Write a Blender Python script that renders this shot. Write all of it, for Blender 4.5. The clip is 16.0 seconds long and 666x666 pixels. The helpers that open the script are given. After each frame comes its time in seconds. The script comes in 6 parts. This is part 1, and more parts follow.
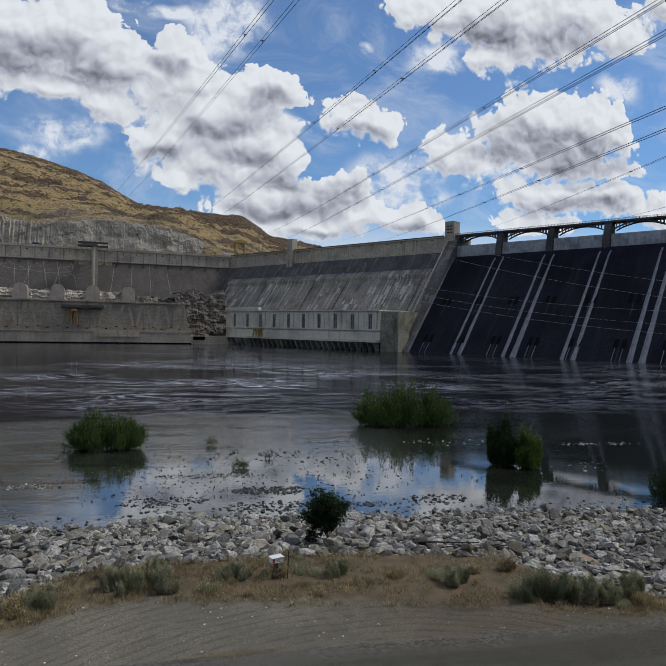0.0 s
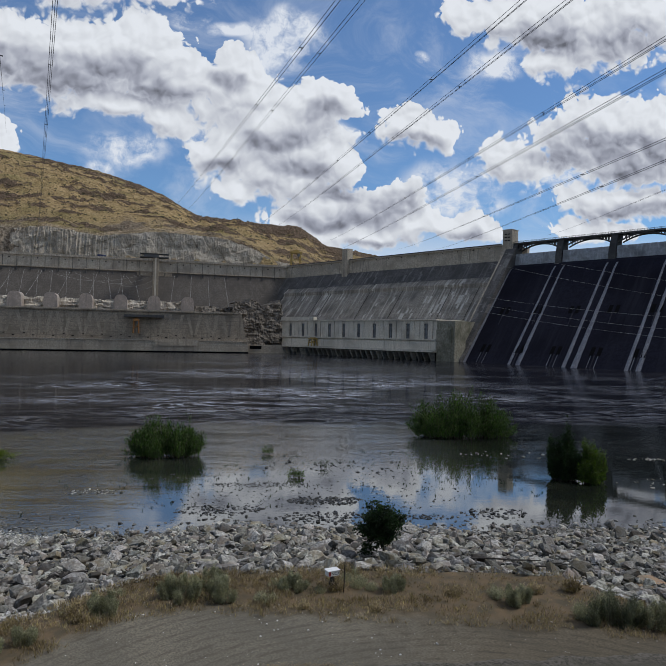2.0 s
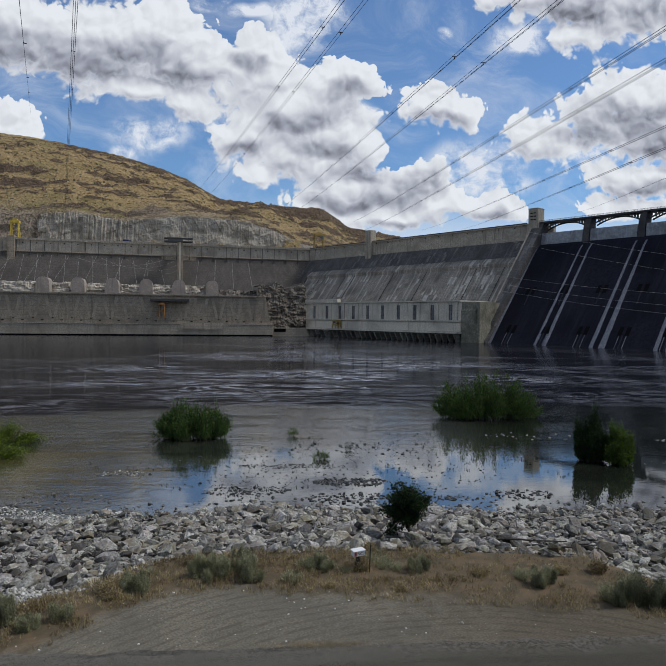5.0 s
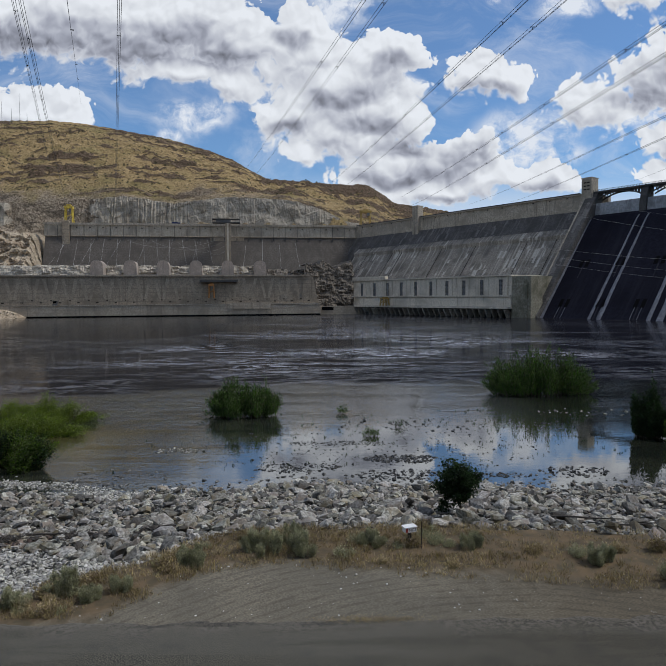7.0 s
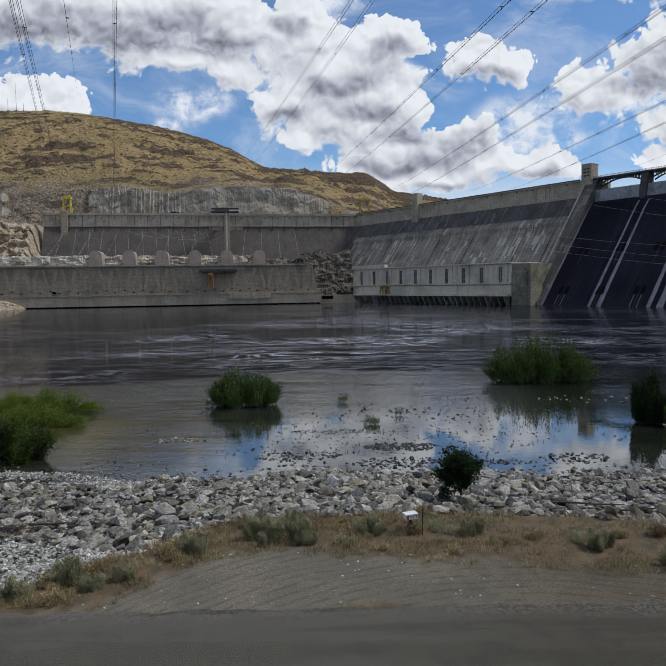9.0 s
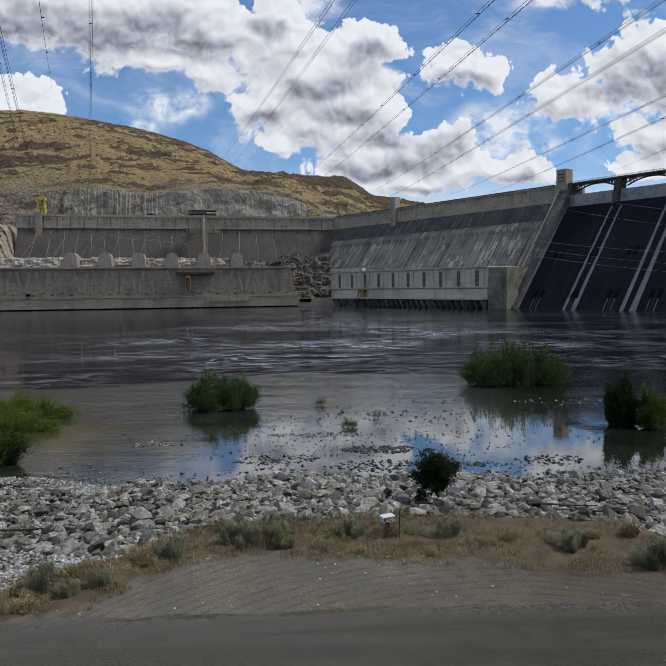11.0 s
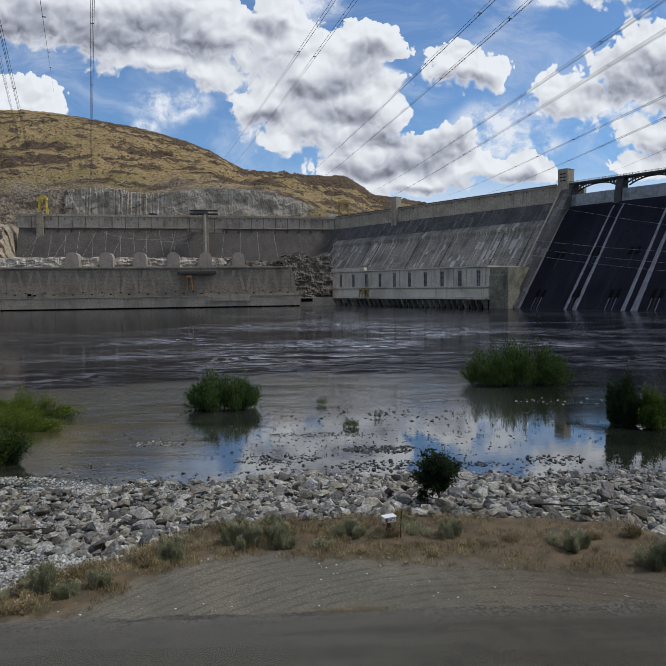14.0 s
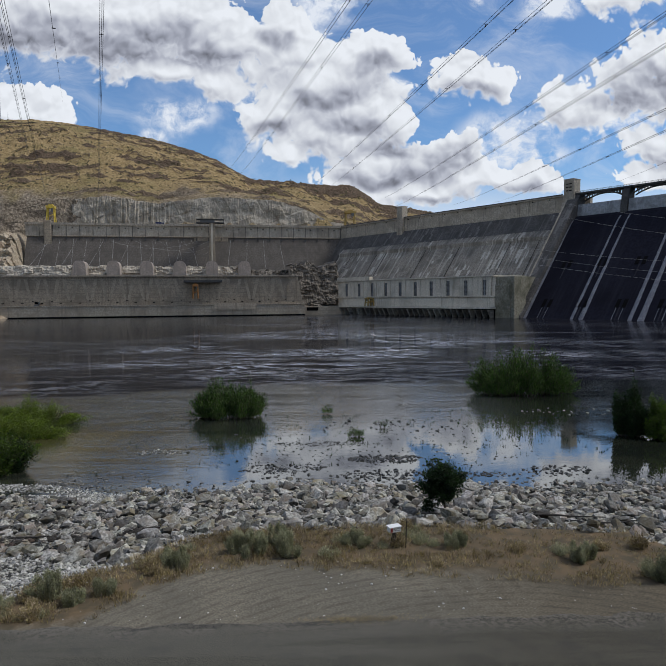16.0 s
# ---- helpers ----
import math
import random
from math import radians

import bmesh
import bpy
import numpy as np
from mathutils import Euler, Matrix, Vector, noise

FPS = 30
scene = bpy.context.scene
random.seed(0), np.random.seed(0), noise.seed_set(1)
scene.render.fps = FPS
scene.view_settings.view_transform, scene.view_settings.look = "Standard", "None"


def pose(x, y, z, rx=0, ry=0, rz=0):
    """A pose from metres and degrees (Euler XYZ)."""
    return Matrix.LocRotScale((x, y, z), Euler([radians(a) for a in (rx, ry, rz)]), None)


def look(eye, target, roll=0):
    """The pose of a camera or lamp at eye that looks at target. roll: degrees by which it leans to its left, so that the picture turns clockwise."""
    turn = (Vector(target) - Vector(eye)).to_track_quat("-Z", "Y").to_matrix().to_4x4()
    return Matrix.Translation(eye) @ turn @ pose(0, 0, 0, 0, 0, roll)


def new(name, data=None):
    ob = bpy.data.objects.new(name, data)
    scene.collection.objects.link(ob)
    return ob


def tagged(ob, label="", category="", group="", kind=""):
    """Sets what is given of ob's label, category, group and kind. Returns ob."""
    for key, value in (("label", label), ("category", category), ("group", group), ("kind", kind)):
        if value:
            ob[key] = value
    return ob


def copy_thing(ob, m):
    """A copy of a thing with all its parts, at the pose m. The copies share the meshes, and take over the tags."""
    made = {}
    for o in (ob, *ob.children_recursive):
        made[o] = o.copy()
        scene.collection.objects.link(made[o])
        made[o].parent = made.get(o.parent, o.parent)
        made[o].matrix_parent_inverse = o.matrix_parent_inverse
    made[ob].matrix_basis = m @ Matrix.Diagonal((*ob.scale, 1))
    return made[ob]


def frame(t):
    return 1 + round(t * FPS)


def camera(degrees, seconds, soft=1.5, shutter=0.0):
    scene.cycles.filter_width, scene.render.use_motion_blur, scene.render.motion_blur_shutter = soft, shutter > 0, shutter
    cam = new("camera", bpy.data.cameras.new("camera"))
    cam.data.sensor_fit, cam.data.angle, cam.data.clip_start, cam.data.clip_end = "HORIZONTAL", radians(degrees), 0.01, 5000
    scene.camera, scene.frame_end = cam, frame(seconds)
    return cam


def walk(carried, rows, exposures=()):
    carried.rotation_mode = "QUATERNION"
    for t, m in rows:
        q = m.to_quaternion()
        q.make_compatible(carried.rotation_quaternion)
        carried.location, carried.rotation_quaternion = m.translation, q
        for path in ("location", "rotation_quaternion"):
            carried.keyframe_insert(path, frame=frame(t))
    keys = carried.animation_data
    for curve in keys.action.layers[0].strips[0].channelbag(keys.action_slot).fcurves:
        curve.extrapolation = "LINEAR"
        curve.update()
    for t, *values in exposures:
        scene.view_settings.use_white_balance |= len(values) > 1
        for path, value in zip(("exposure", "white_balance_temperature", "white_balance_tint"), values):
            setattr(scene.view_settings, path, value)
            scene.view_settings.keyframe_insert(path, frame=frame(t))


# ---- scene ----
cam = camera(54.4, 16.0, soft=0.75)
# seconds, place in metres, turn in degrees
ROWS = [
    (0.0, 0.269, -0.155, 18.432, 89.583, -1.132, 41.882),
    (0.5, 0.252, -0.133, 18.645, 88.742, -2.056, 42.504),
    (1.0, 0.146, -0.078, 18.548, 90.560, -1.764, 43.054),
    (1.5, 0.100, -0.089, 18.509, 90.821, -1.662, 45.248),
    (2.0, 0.073, -0.060, 18.496, 90.318, -1.248, 46.749),
    (2.5, 0.070, -0.024, 18.480, 89.777, -1.224, 47.771),
    (3.0, 0.075, -0.082, 18.532, 89.260, -1.006, 48.140),
    (3.2, 0.082, -0.088, 18.533, 89.035, -0.950, 48.400),
    (5.3, 0.167, -0.135, 18.541, 88.590, -0.590, 49.100),
    (5.5, 0.168, -0.136, 18.541, 88.348, -0.470, 49.640),
    (6.0, 0.133, -0.103, 18.506, 87.596, -0.120, 51.316),
    (6.5, 0.057, -0.043, 18.490, 87.020, 0.246, 52.477),
    (7.0, 0.018, -0.005, 18.485, 86.742, 0.409, 53.070),
    (7.5, 0.068, -0.051, 18.472, 86.108, 0.836, 53.510),
    (8.0, -0.000, 0.000, 18.483, 85.701, 1.012, 53.725),
    (8.5, -0.002, -0.002, 18.481, 85.697, 0.819, 53.554),
    (9.0, -0.014, 0.024, 18.459, 85.754, 0.840, 53.037),
    (9.5, 0.006, 0.011, 18.472, 85.872, 0.863, 52.293),
    (10.0, 0.055, -0.019, 18.489, 85.890, 0.836, 51.742),
    (10.2, 0.062, -0.022, 18.489, 85.910, 0.815, 51.410),
    (12.3, 0.100, -0.032, 18.490, 86.030, 0.575, 50.965),
    (12.5, 0.101, -0.032, 18.490, 86.029, 0.567, 50.938),
    (13.0, 0.081, -0.031, 18.492, 85.874, 0.556, 51.024),
    (13.5, 0.085, -0.033, 18.492, 85.765, 0.515, 51.156),
    (14.0, 0.017, 0.024, 18.489, 85.970, 0.649, 51.215),
    (14.5, 0.049, -0.012, 18.489, 86.423, 0.493, 51.244),
    (15.0, 0.031, 0.012, 18.498, 86.513, 0.620, 51.557),
    (15.5, 0.073, -0.044, 18.495, 86.636, 0.571, 51.708),
    (16.0, 0.064, -0.025, 18.504, 86.767, 0.453, 51.721),
]
walk(cam, [(t, pose(x, y, z, rx, ry, rz)) for t, x, y, z, rx, ry, rz in ROWS],
     [(0.0, -0.17, 6200.0, 10.0), (0.5, -0.08, 6200.0, 10.0), (1.0, -0.08, 6200.0, 10.0), (1.5, -0.12, 6200.0, 10.0), (2.0, -0.17, 6200.0, 10.0), (3.0, -0.12, 6200.0, 10.0), (6.0, -0.12, 6200.0, 10.0), (7.5, -0.09, 6200.0, 10.0), (9.0, -0.07, 6200.0, 10.0), (16.0, -0.06, 6200.0, 10.0)])

# ---------------------------------------------------------------- axes of the bank and the plant
# world: x along the main dam's axis, y upstream, water level at z = 0
YAX, CREST = 524.7, 107.0
BANK = pose(0, 0, 0, 0, 0, 53.8)                      # near bank: x along the shore, y out over the river
PLANT = pose(-663.25, 149.8, 0, 0, 0, 62.45)          # third plant: x along its river wall, y towards the hill
FW, RG = Vector((-0.80696, 0.59061, 0)), Vector((0.59061, 0.80696, 0))

# ---------------------------------------------------------------- sky, clouds and sun
SUN_EL, SUN_AZ = 52.0, 35.0        # degrees above the horizon, and from +y towards +x
SKY_STRENGTH, CLOUD_GAIN = 0.098, 0.83


class Nodes:
    """Short hand for building node trees."""

    def __init__(self, tree):
        self.tree = tree
        tree.nodes.clear()

    def add(self, kind, **props):
        n = self.tree.nodes.new(kind)
        if "operation" in props:
            n.operation = props["operation"]
        if "use_clamp" in props:
            n.use_clamp = props["use_clamp"]
        if "interpolation_type" in props:
            n.interpolation_type = props["interpolation_type"]
        if "data_type" in props:
            n.data_type, n.blend_type = props["data_type"], props["blend_type"]
        if "sky_type" in props:
            n.sky_type, n.sun_disc = props["sky_type"], props["sun_disc"]
        return n

    def link(self, a, b):
        self.tree.links.new(a, b)

    def put(self, socket, value):
        if isinstance(value, bpy.types.NodeSocket):
            self.link(value, socket)
        else:
            socket.default_value = value

    def math(self, op, a, b=0.0, c=0.0, clamp=False):
        n = self.add("ShaderNodeMath", operation=op, use_clamp=clamp)
        for s, value in zip(n.inputs, (a, b, c)):
            self.put(s, value)
        return n.outputs[0]

    def vec(self, op, a, b=(0, 0, 0), c=(0, 0, 0)):
        n = self.add("ShaderNodeVectorMath", operation=op)
        self.put(n.inputs[0], a)
        self.put(n.inputs[1], b)
        if op == "MULTIPLY_ADD":
            self.put(n.inputs[2], c)
        return n.outputs["Value"] if op in ("DOT_PRODUCT", "LENGTH") else n.outputs[0]

    def noise(self, vector, scale, detail=5.0, rough=0.55, distortion=0.0):
        n = self.add("ShaderNodeTexNoise")
        self.put(n.inputs["Vector"], vector)
        n.inputs["Scale"].default_value = scale
        n.inputs["Detail"].default_value = detail
        n.inputs["Roughness"].default_value = rough
        n.inputs["Distortion"].default_value = distortion
        return n.outputs["Fac"]

    def ramp(self, fac, a, b, lo=0.0, hi=1.0, smooth=True):
        n = self.add("ShaderNodeMapRange", interpolation_type="SMOOTHSTEP" if smooth else "LINEAR")
        for s, value in zip(n.inputs, (fac, a, b, lo, hi)):
            self.put(s, value)
        return n.outputs[0]

    def mix(self, fac, a, b, blend="MIX"):
        n = self.add("ShaderNodeMix", data_type="RGBA", blend_type=blend)
        self.put(n.inputs[0], fac)
        for s, value in ((n.inputs[6], a), (n.inputs[7], b)):
            self.put(s, (*value, 1) if isinstance(value, tuple) and len(value) == 3 else value)
        return n.outputs[2]


def build_sky():
    world = bpy.data.worlds.new("sky")
    scene.world = world
    world.use_nodes = True
    k = Nodes(world.node_tree)
    way = k.add("ShaderNodeTexCoord").outputs["Generated"]
    sky = k.add("ShaderNodeTexSky", sky_type="NISHITA", sun_disc=False)
    sky.sun_elevation, sky.sun_rotation = radians(SUN_EL), radians(SUN_AZ)
    sky.air_density, sky.dust_density, sky.ozone_density = 1.0, 0.3, 2.5
    blue = k.mix(1.0, sky.outputs[0], (SKY_STRENGTH * 0.68, SKY_STRENGTH * 0.97, SKY_STRENGTH * 1.20), "MULTIPLY")
    # position on an upright plane one unit ahead over the river
    ahead = k.vec("DOT_PRODUCT", way, tuple(FW))
    side = k.vec("DOT_PRODUCT", way, tuple(RG))
    up = k.add("ShaderNodeSeparateXYZ")
    k.link(way, up.inputs[0])
    safe = k.math("MAXIMUM", ahead, 0.12)
    comb = k.add("ShaderNodeCombineXYZ")
    k.link(k.math("DIVIDE", side, safe), comb.inputs[0])
    k.link(k.math("DIVIDE", up.outputs[2], safe), comb.inputs[1])
    p = comb.outputs[0]
    # slow bends and rounded billows give the heaps their outlines
    def bend(at, scale, seed):
        n1 = k.add("ShaderNodeTexNoise")
        k.link(k.vec("ADD", at, (seed, seed, 0)), n1.inputs["Vector"])
        n1.inputs["Scale"].default_value, n1.inputs["Detail"].default_value, n1.inputs["Roughness"].default_value = scale, 2.0, 0.5
        return n1.outputs["Color"]

    def knobs(at, scale):
        n1 = k.add("ShaderNodeTexVoronoi")
        n1.voronoi_dimensions, n1.feature = "2D", "SMOOTH_F1"
        k.link(at, n1.inputs["Vector"])
        n1.inputs["Scale"].default_value, n1.inputs["Smoothness"].default_value, n1.inputs["Detail"].default_value = scale, 0.35, 1.0
        return n1.outputs["Distance"]
    warp = k.vec("MULTIPLY_ADD", bend(p, 11.0, 3.0), (0.070, 0.060, 0.0), (-0.035, -0.030, 0.0))
    pw = k.vec("ADD", p, warp)
    small = k.vec("MULTIPLY_ADD", bend(p, 34.0, 7.0), (0.022, 0.022, 0.0), (-0.011, -0.011, 0.0))
    pk = k.vec("ADD", k.vec("ADD", p, small), k.vec("MULTIPLY", warp, (0.4, 0.4, 0)))
    state = {"puff": None, "belly": None, "higher": None, "wisp": None}
    pw_up = k.vec("ADD", pw, (0.008, 0.026, 0.0))

    def blob(kind, x, y, rx, ry, at):
        q = k.vec("MULTIPLY_ADD", at, (1 / rx, 1 / ry, 0), (-x / rx, -y / ry, 0))
        d = k.vec("LENGTH", q)
        state[kind] = d if state[kind] is None else k.math("SMOOTH_MIN", state[kind], d, 0.10)

    def cloud(x, y, rx, ry):
        blob("puff", x, y, rx, ry, pw)
        blob("higher", x, y, rx, ry, pw_up)

    def belly(x, y, rx, ry):
        blob("belly", x, y, rx, ry, pw)

    def wisp(x, y, rx, ry):
        blob("wisp", x, y, rx, ry, pw)

    cloud(-0.275, 0.402, 0.086, 0.068)
    cloud(-0.177, 0.432, 0.072, 0.06)
    cloud(-0.133, 0.399, 0.046, 0.047)
    cloud(-0.197, 0.339, 0.065, 0.024)
    cloud(-0.137, 0.326, 0.042, 0.032)
    cloud(-0.035, 0.41, 0.044, 0.032)
    cloud(-0.021, 0.367, 0.076, 0.055)
    cloud(0.082, 0.361, 0.076, 0.041)
    cloud(0.032, 0.32, 0.116, 0.055)
    cloud(0.125, 0.358, 0.039, 0.036)
    cloud(-0.05, 0.277, 0.062, 0.042)
    cloud(0.034, 0.255, 0.103, 0.046)
    cloud(0.091, 0.276, 0.066, 0.036)
    cloud(-0.023, 0.221, 0.038, 0.021)
    cloud(0.138, 0.263, 0.03, 0.03)
    cloud(0.067, 0.231, 0.055, 0.027)
    cloud(0.249, 0.331, 0.061, 0.031)
    cloud(0.238, 0.352, 0.042, 0.022)
    cloud(0.284, 0.319, 0.035, 0.022)
    cloud(0.228, 0.233, 0.048, 0.024)
    cloud(0.208, 0.208, 0.075, 0.03)
    cloud(0.12, 0.205, 0.086, 0.028)
    cloud(0.075, 0.179, 0.069, 0.021)
    cloud(0.161, 0.171, 0.098, 0.028)
    cloud(0.25, 0.187, 0.054, 0.024)
    cloud(0.342, 0.176, 0.065, 0.022)
    cloud(0.089, 0.154, 0.046, 0.018)
    cloud(0.546, 0.37, 0.066, 0.041)
    cloud(0.652, 0.358, 0.084, 0.047)
    cloud(0.579, 0.309, 0.141, 0.044)
    cloud(0.427, 0.282, 0.074, 0.034)
    cloud(0.389, 0.302, 0.033, 0.028)
    cloud(0.706, 0.341, 0.045, 0.033)
    cloud(0.659, 0.282, 0.093, 0.017)
    cloud(0.62, 0.232, 0.127, 0.029)
    cloud(0.717, 0.232, 0.066, 0.029)
    cloud(0.559, 0.187, 0.082, 0.02)
    wisp(0.496, 0.243, 0.02, 0.008)
    cloud(0.435, 0.515, 0.113, 0.044)
    cloud(0.526, 0.504, 0.135, 0.063)
    cloud(0.627, 0.545, 0.128, 0.054)
    cloud(0.708, 0.521, 0.058, 0.037)
    cloud(0.474, 0.456, 0.061, 0.03)
    cloud(0.332, 0.513, 0.04, 0.029)
    cloud(0.27, 0.544, 0.025, 0.008)
    wisp(0.262, 0.446, 0.011, 0.008)
    wisp(-0.195, 0.26, 0.035, 0.017)
    wisp(-0.235, 0.242, 0.027, 0.01)
    wisp(-0.173, 0.275, 0.015, 0.011)
    wisp(0.382, 0.421, 0.025, 0.01)
    wisp(0.371, 0.431, 0.029, 0.012)
    cloud(-0.435, 0.418, 0.165, 0.049)
    cloud(-0.265, 0.403, 0.159, 0.052)
    cloud(-0.138, 0.38, 0.089, 0.05)
    cloud(-0.21, 0.338, 0.07, 0.019)
    cloud(-0.442, 0.281, 0.096, 0.036)
    cloud(-0.369, 0.269, 0.029, 0.015)
    cloud(-0.582, 0.401, 0.127, 0.068)
    wisp(0.027, 0.46, 0.078, 0.02)
    wisp(0.065, 0.481, 0.052, 0.026)
    wisp(-0.043, 0.467, 0.038, 0.014)
    wisp(-0.103, 0.483, 0.025, 0.013)
    wisp(0.37, 0.441, 0.051, 0.028)
    wisp(0.003, 0.414, 0.038, 0.026)
    wisp(0.124, 0.308, 0.04, 0.02)
    wisp(-0.082, 0.309, 0.049, 0.025)
    wisp(0.487, 0.262, 0.046, 0.017)
    wisp(0.319, 0.229, 0.064, 0.027)
    wisp(0.711, 0.419, 0.049, 0.029)
    wisp(0.451, 0.231, 0.022, 0.008)
    wisp(-0.195, 0.268, 0.056, 0.025)
    wisp(0.027, 0.45, 0.058, 0.039)
    belly(-0.273, 0.359, 0.069, 0.021)
    belly(-0.222, 0.39, 0.029, 0.017)
    belly(-0.053, 0.383, 0.031, 0.013)
    belly(0.116, 0.349, 0.033, 0.013)
    belly(0.064, 0.306, 0.046, 0.013)
    belly(0.059, 0.26, 0.049, 0.016)
    belly(0.126, 0.227, 0.047, 0.013)
    belly(0.228, 0.215, 0.043, 0.018)
    belly(0.167, 0.198, 0.057, 0.015)
    belly(0.095, 0.179, 0.043, 0.012)
    belly(0.243, 0.308, 0.043, 0.01)
    belly(0.578, 0.318, 0.094, 0.029)
    belly(0.634, 0.295, 0.084, 0.025)
    belly(0.479, 0.286, 0.049, 0.014)
    belly(0.473, 0.493, 0.068, 0.024)
    belly(0.589, 0.492, 0.075, 0.017)
    belly(0.636, 0.221, 0.092, 0.012)
    belly(0.339, 0.16, 0.054, 0.009)
    belly(0.196, 0.149, 0.065, 0.007)
    belly(0.007, 0.298, 0.038, 0.013)
    belly(-0.043, 0.255, 0.031, 0.012)
    belly(0.693, 0.225, 0.049, 0.012)
    belly(-0.437, 0.393, 0.139, 0.027)
    belly(-0.285, 0.382, 0.133, 0.025)
    belly(-0.158, 0.356, 0.057, 0.017)
    wisp(0.305, 0.242, 0.092, 0.041)
    wisp(0.334, 0.213, 0.072, 0.022)
    wisp(0.037, 0.151, 0.077, 0.019)
    cloud(0.501, 0.327, 0.065, 0.03)
    cloud(0.548, 0.294, 0.093, 0.019)
    # beyond the edges of the view
    cloud(0.963, 0.416, 0.104, 0.063)
    cloud(1.051, 0.556, 0.111, 0.056)
    cloud(1.013, 0.265, 0.139, 0.049)
    cloud(0.792, 0.590, 0.045, 0.035)
    cloud(0.783, 0.221, 0.056, 0.028)
    cloud(-0.289, 0.540, 0.209, 0.049)
    cloud(0.091, 0.580, 0.111, 0.042)
    big, little = knobs(pk, 17.0), knobs(pk, 39.0)
    fine, tiny = k.noise(pk, 60.0, 5.0, 0.6), knobs(pk, 88.0)
    field = k.math("SUBTRACT", 1.22, state["puff"])
    field = k.math("ADD", field, k.math("MULTIPLY", k.math("SUBTRACT", 0.45, big), 0.40))
    field = k.math("ADD", field, k.math("MULTIPLY", k.math("SUBTRACT", 0.45, little), 0.36))
    field = k.math("ADD", field, k.math("MULTIPLY", k.math("SUBTRACT", fine, 0.5), 0.26))
    field = k.math("ADD", field, k.math("MULTIPLY", k.math("SUBTRACT", 0.45, tiny), 0.22))
    under = k.ramp(k.math("SUBTRACT", state["puff"], state["higher"]), -0.35, 0.60)
    # crisp crowns, frayed undersides
    dense = k.ramp(k.math("DIVIDE", field, k.math("ADD", 0.05, k.math("MULTIPLY", under, 0.17))), -0.55, 1.0)
    # thin veils between the heaps
    veil_at = k.vec("MULTIPLY", k.vec("ADD", p, warp), (2.0, 4.2, 1.0))
    streaky = k.noise(veil_at, 2.2, 8.0, 0.66, 0.9)
    veil = k.math("ADD", k.ramp(streaky, 0.42, 0.80, 0.06, 0.50), k.math("MULTIPLY", k.ramp(state["wisp"], 1.30, 0.45), k.ramp(k.noise(pk, 15.0, 8.0, 0.66), 0.36, 0.60, 0.0, 1.0)), clamp=True)
    # the rest of the sky, out of view, carries the same sort of clouds
    far_at = k.vec("MULTIPLY", way, (1.0, 1.0, 1.7))
    wide = k.ramp(k.noise(far_at, 3.2, 7.0, 0.6), 0.45, 0.53)
    front = k.ramp(ahead, 0.45, 0.6)
    high = k.math("MULTIPLY", front, k.ramp(up.outputs[2], 0.62, 0.5))
    cover = k.math("ADD", k.math("MULTIPLY", dense, high), k.math("MULTIPLY", wide, k.math("SUBTRACT", 1.0, high)), clamp=True)
    # light and shade in the heaps: rounded billows lit from above and the right
    def heaps(at):
        return k.math("ADD", k.math("MULTIPLY", knobs(at, 17.0), 0.55), k.math("ADD", k.math("MULTIPLY", knobs(at, 39.0), 0.30), k.math("MULTIPLY", knobs(at, 88.0), 0.07)))
    relief = k.math("SUBTRACT", heaps(k.vec("ADD", pk, (0.004, 0.009, 0.0))), heaps(pk))
    grey = k.ramp(state["belly"], 1.9, 0.25)
    inner = k.ramp(field, 0.0, 0.45, 0.35, 1.0)
    mottle = k.ramp(k.noise(pk, 12.0, 4.0, 0.5), 0.3, 0.7, 0.92, 1.08)
    lit_left = k.math("MULTIPLY", k.math("SUBTRACT", 1.0, k.math("MULTIPLY", grey, 0.50)), k.math("SUBTRACT", 1.0, k.math("MULTIPLY", under, 0.34)))
    shade = k.math("MULTIPLY", k.math("MULTIPLY", k.math("SUBTRACT", 1.0, lit_left), mottle), inner)
    tone = k.math("SUBTRACT", 1.03, shade)
    tone = k.math("ADD", tone, k.math("MULTIPLY", relief, k.math("ADD", 0.50, k.math("MULTIPLY", shade, 0.7))))
    # overhead one looks up at the shaded undersides
    tone = k.math("ADD", k.math("MULTIPLY", tone, high), k.math("MULTIPLY", k.ramp(k.noise(far_at, 5.0, 5.0, 0.6), 0.35, 0.7, 0.98, 0.55), k.math("SUBTRACT", 1.0, high)))
    tone = k.math("MAXIMUM", k.math("MINIMUM", tone, 1.07), 0.2)
    tone = k.math("MULTIPLY", tone, CLOUD_GAIN)
    white = k.mix(k.ramp(tone, 0.3, 0.85), (0.90, 0.93, 1.08), (0.985, 1.0, 1.02))
    puff = k.vec("SCALE", white)
    puff.node.inputs["Scale"].default_value = 1.0
    k.link(tone, puff.node.inputs["Scale"])
    low = k.ramp(k.math("DIVIDE", up.outputs[2], safe), 0.21, 0.12, 0.0, 0.6)
    veil = k.math("MAXIMUM", veil, low)
    hazy = k.mix(k.math("MULTIPLY", veil, high), blue, (0.80, 0.83, 0.88))
    out = k.mix(cover, hazy, puff)
    bg = k.add("ShaderNodeBackground")
    k.link(out, bg.inputs[0])
    k.link(bg.outputs[0], k.add("ShaderNodeOutputWorld").inputs[0])


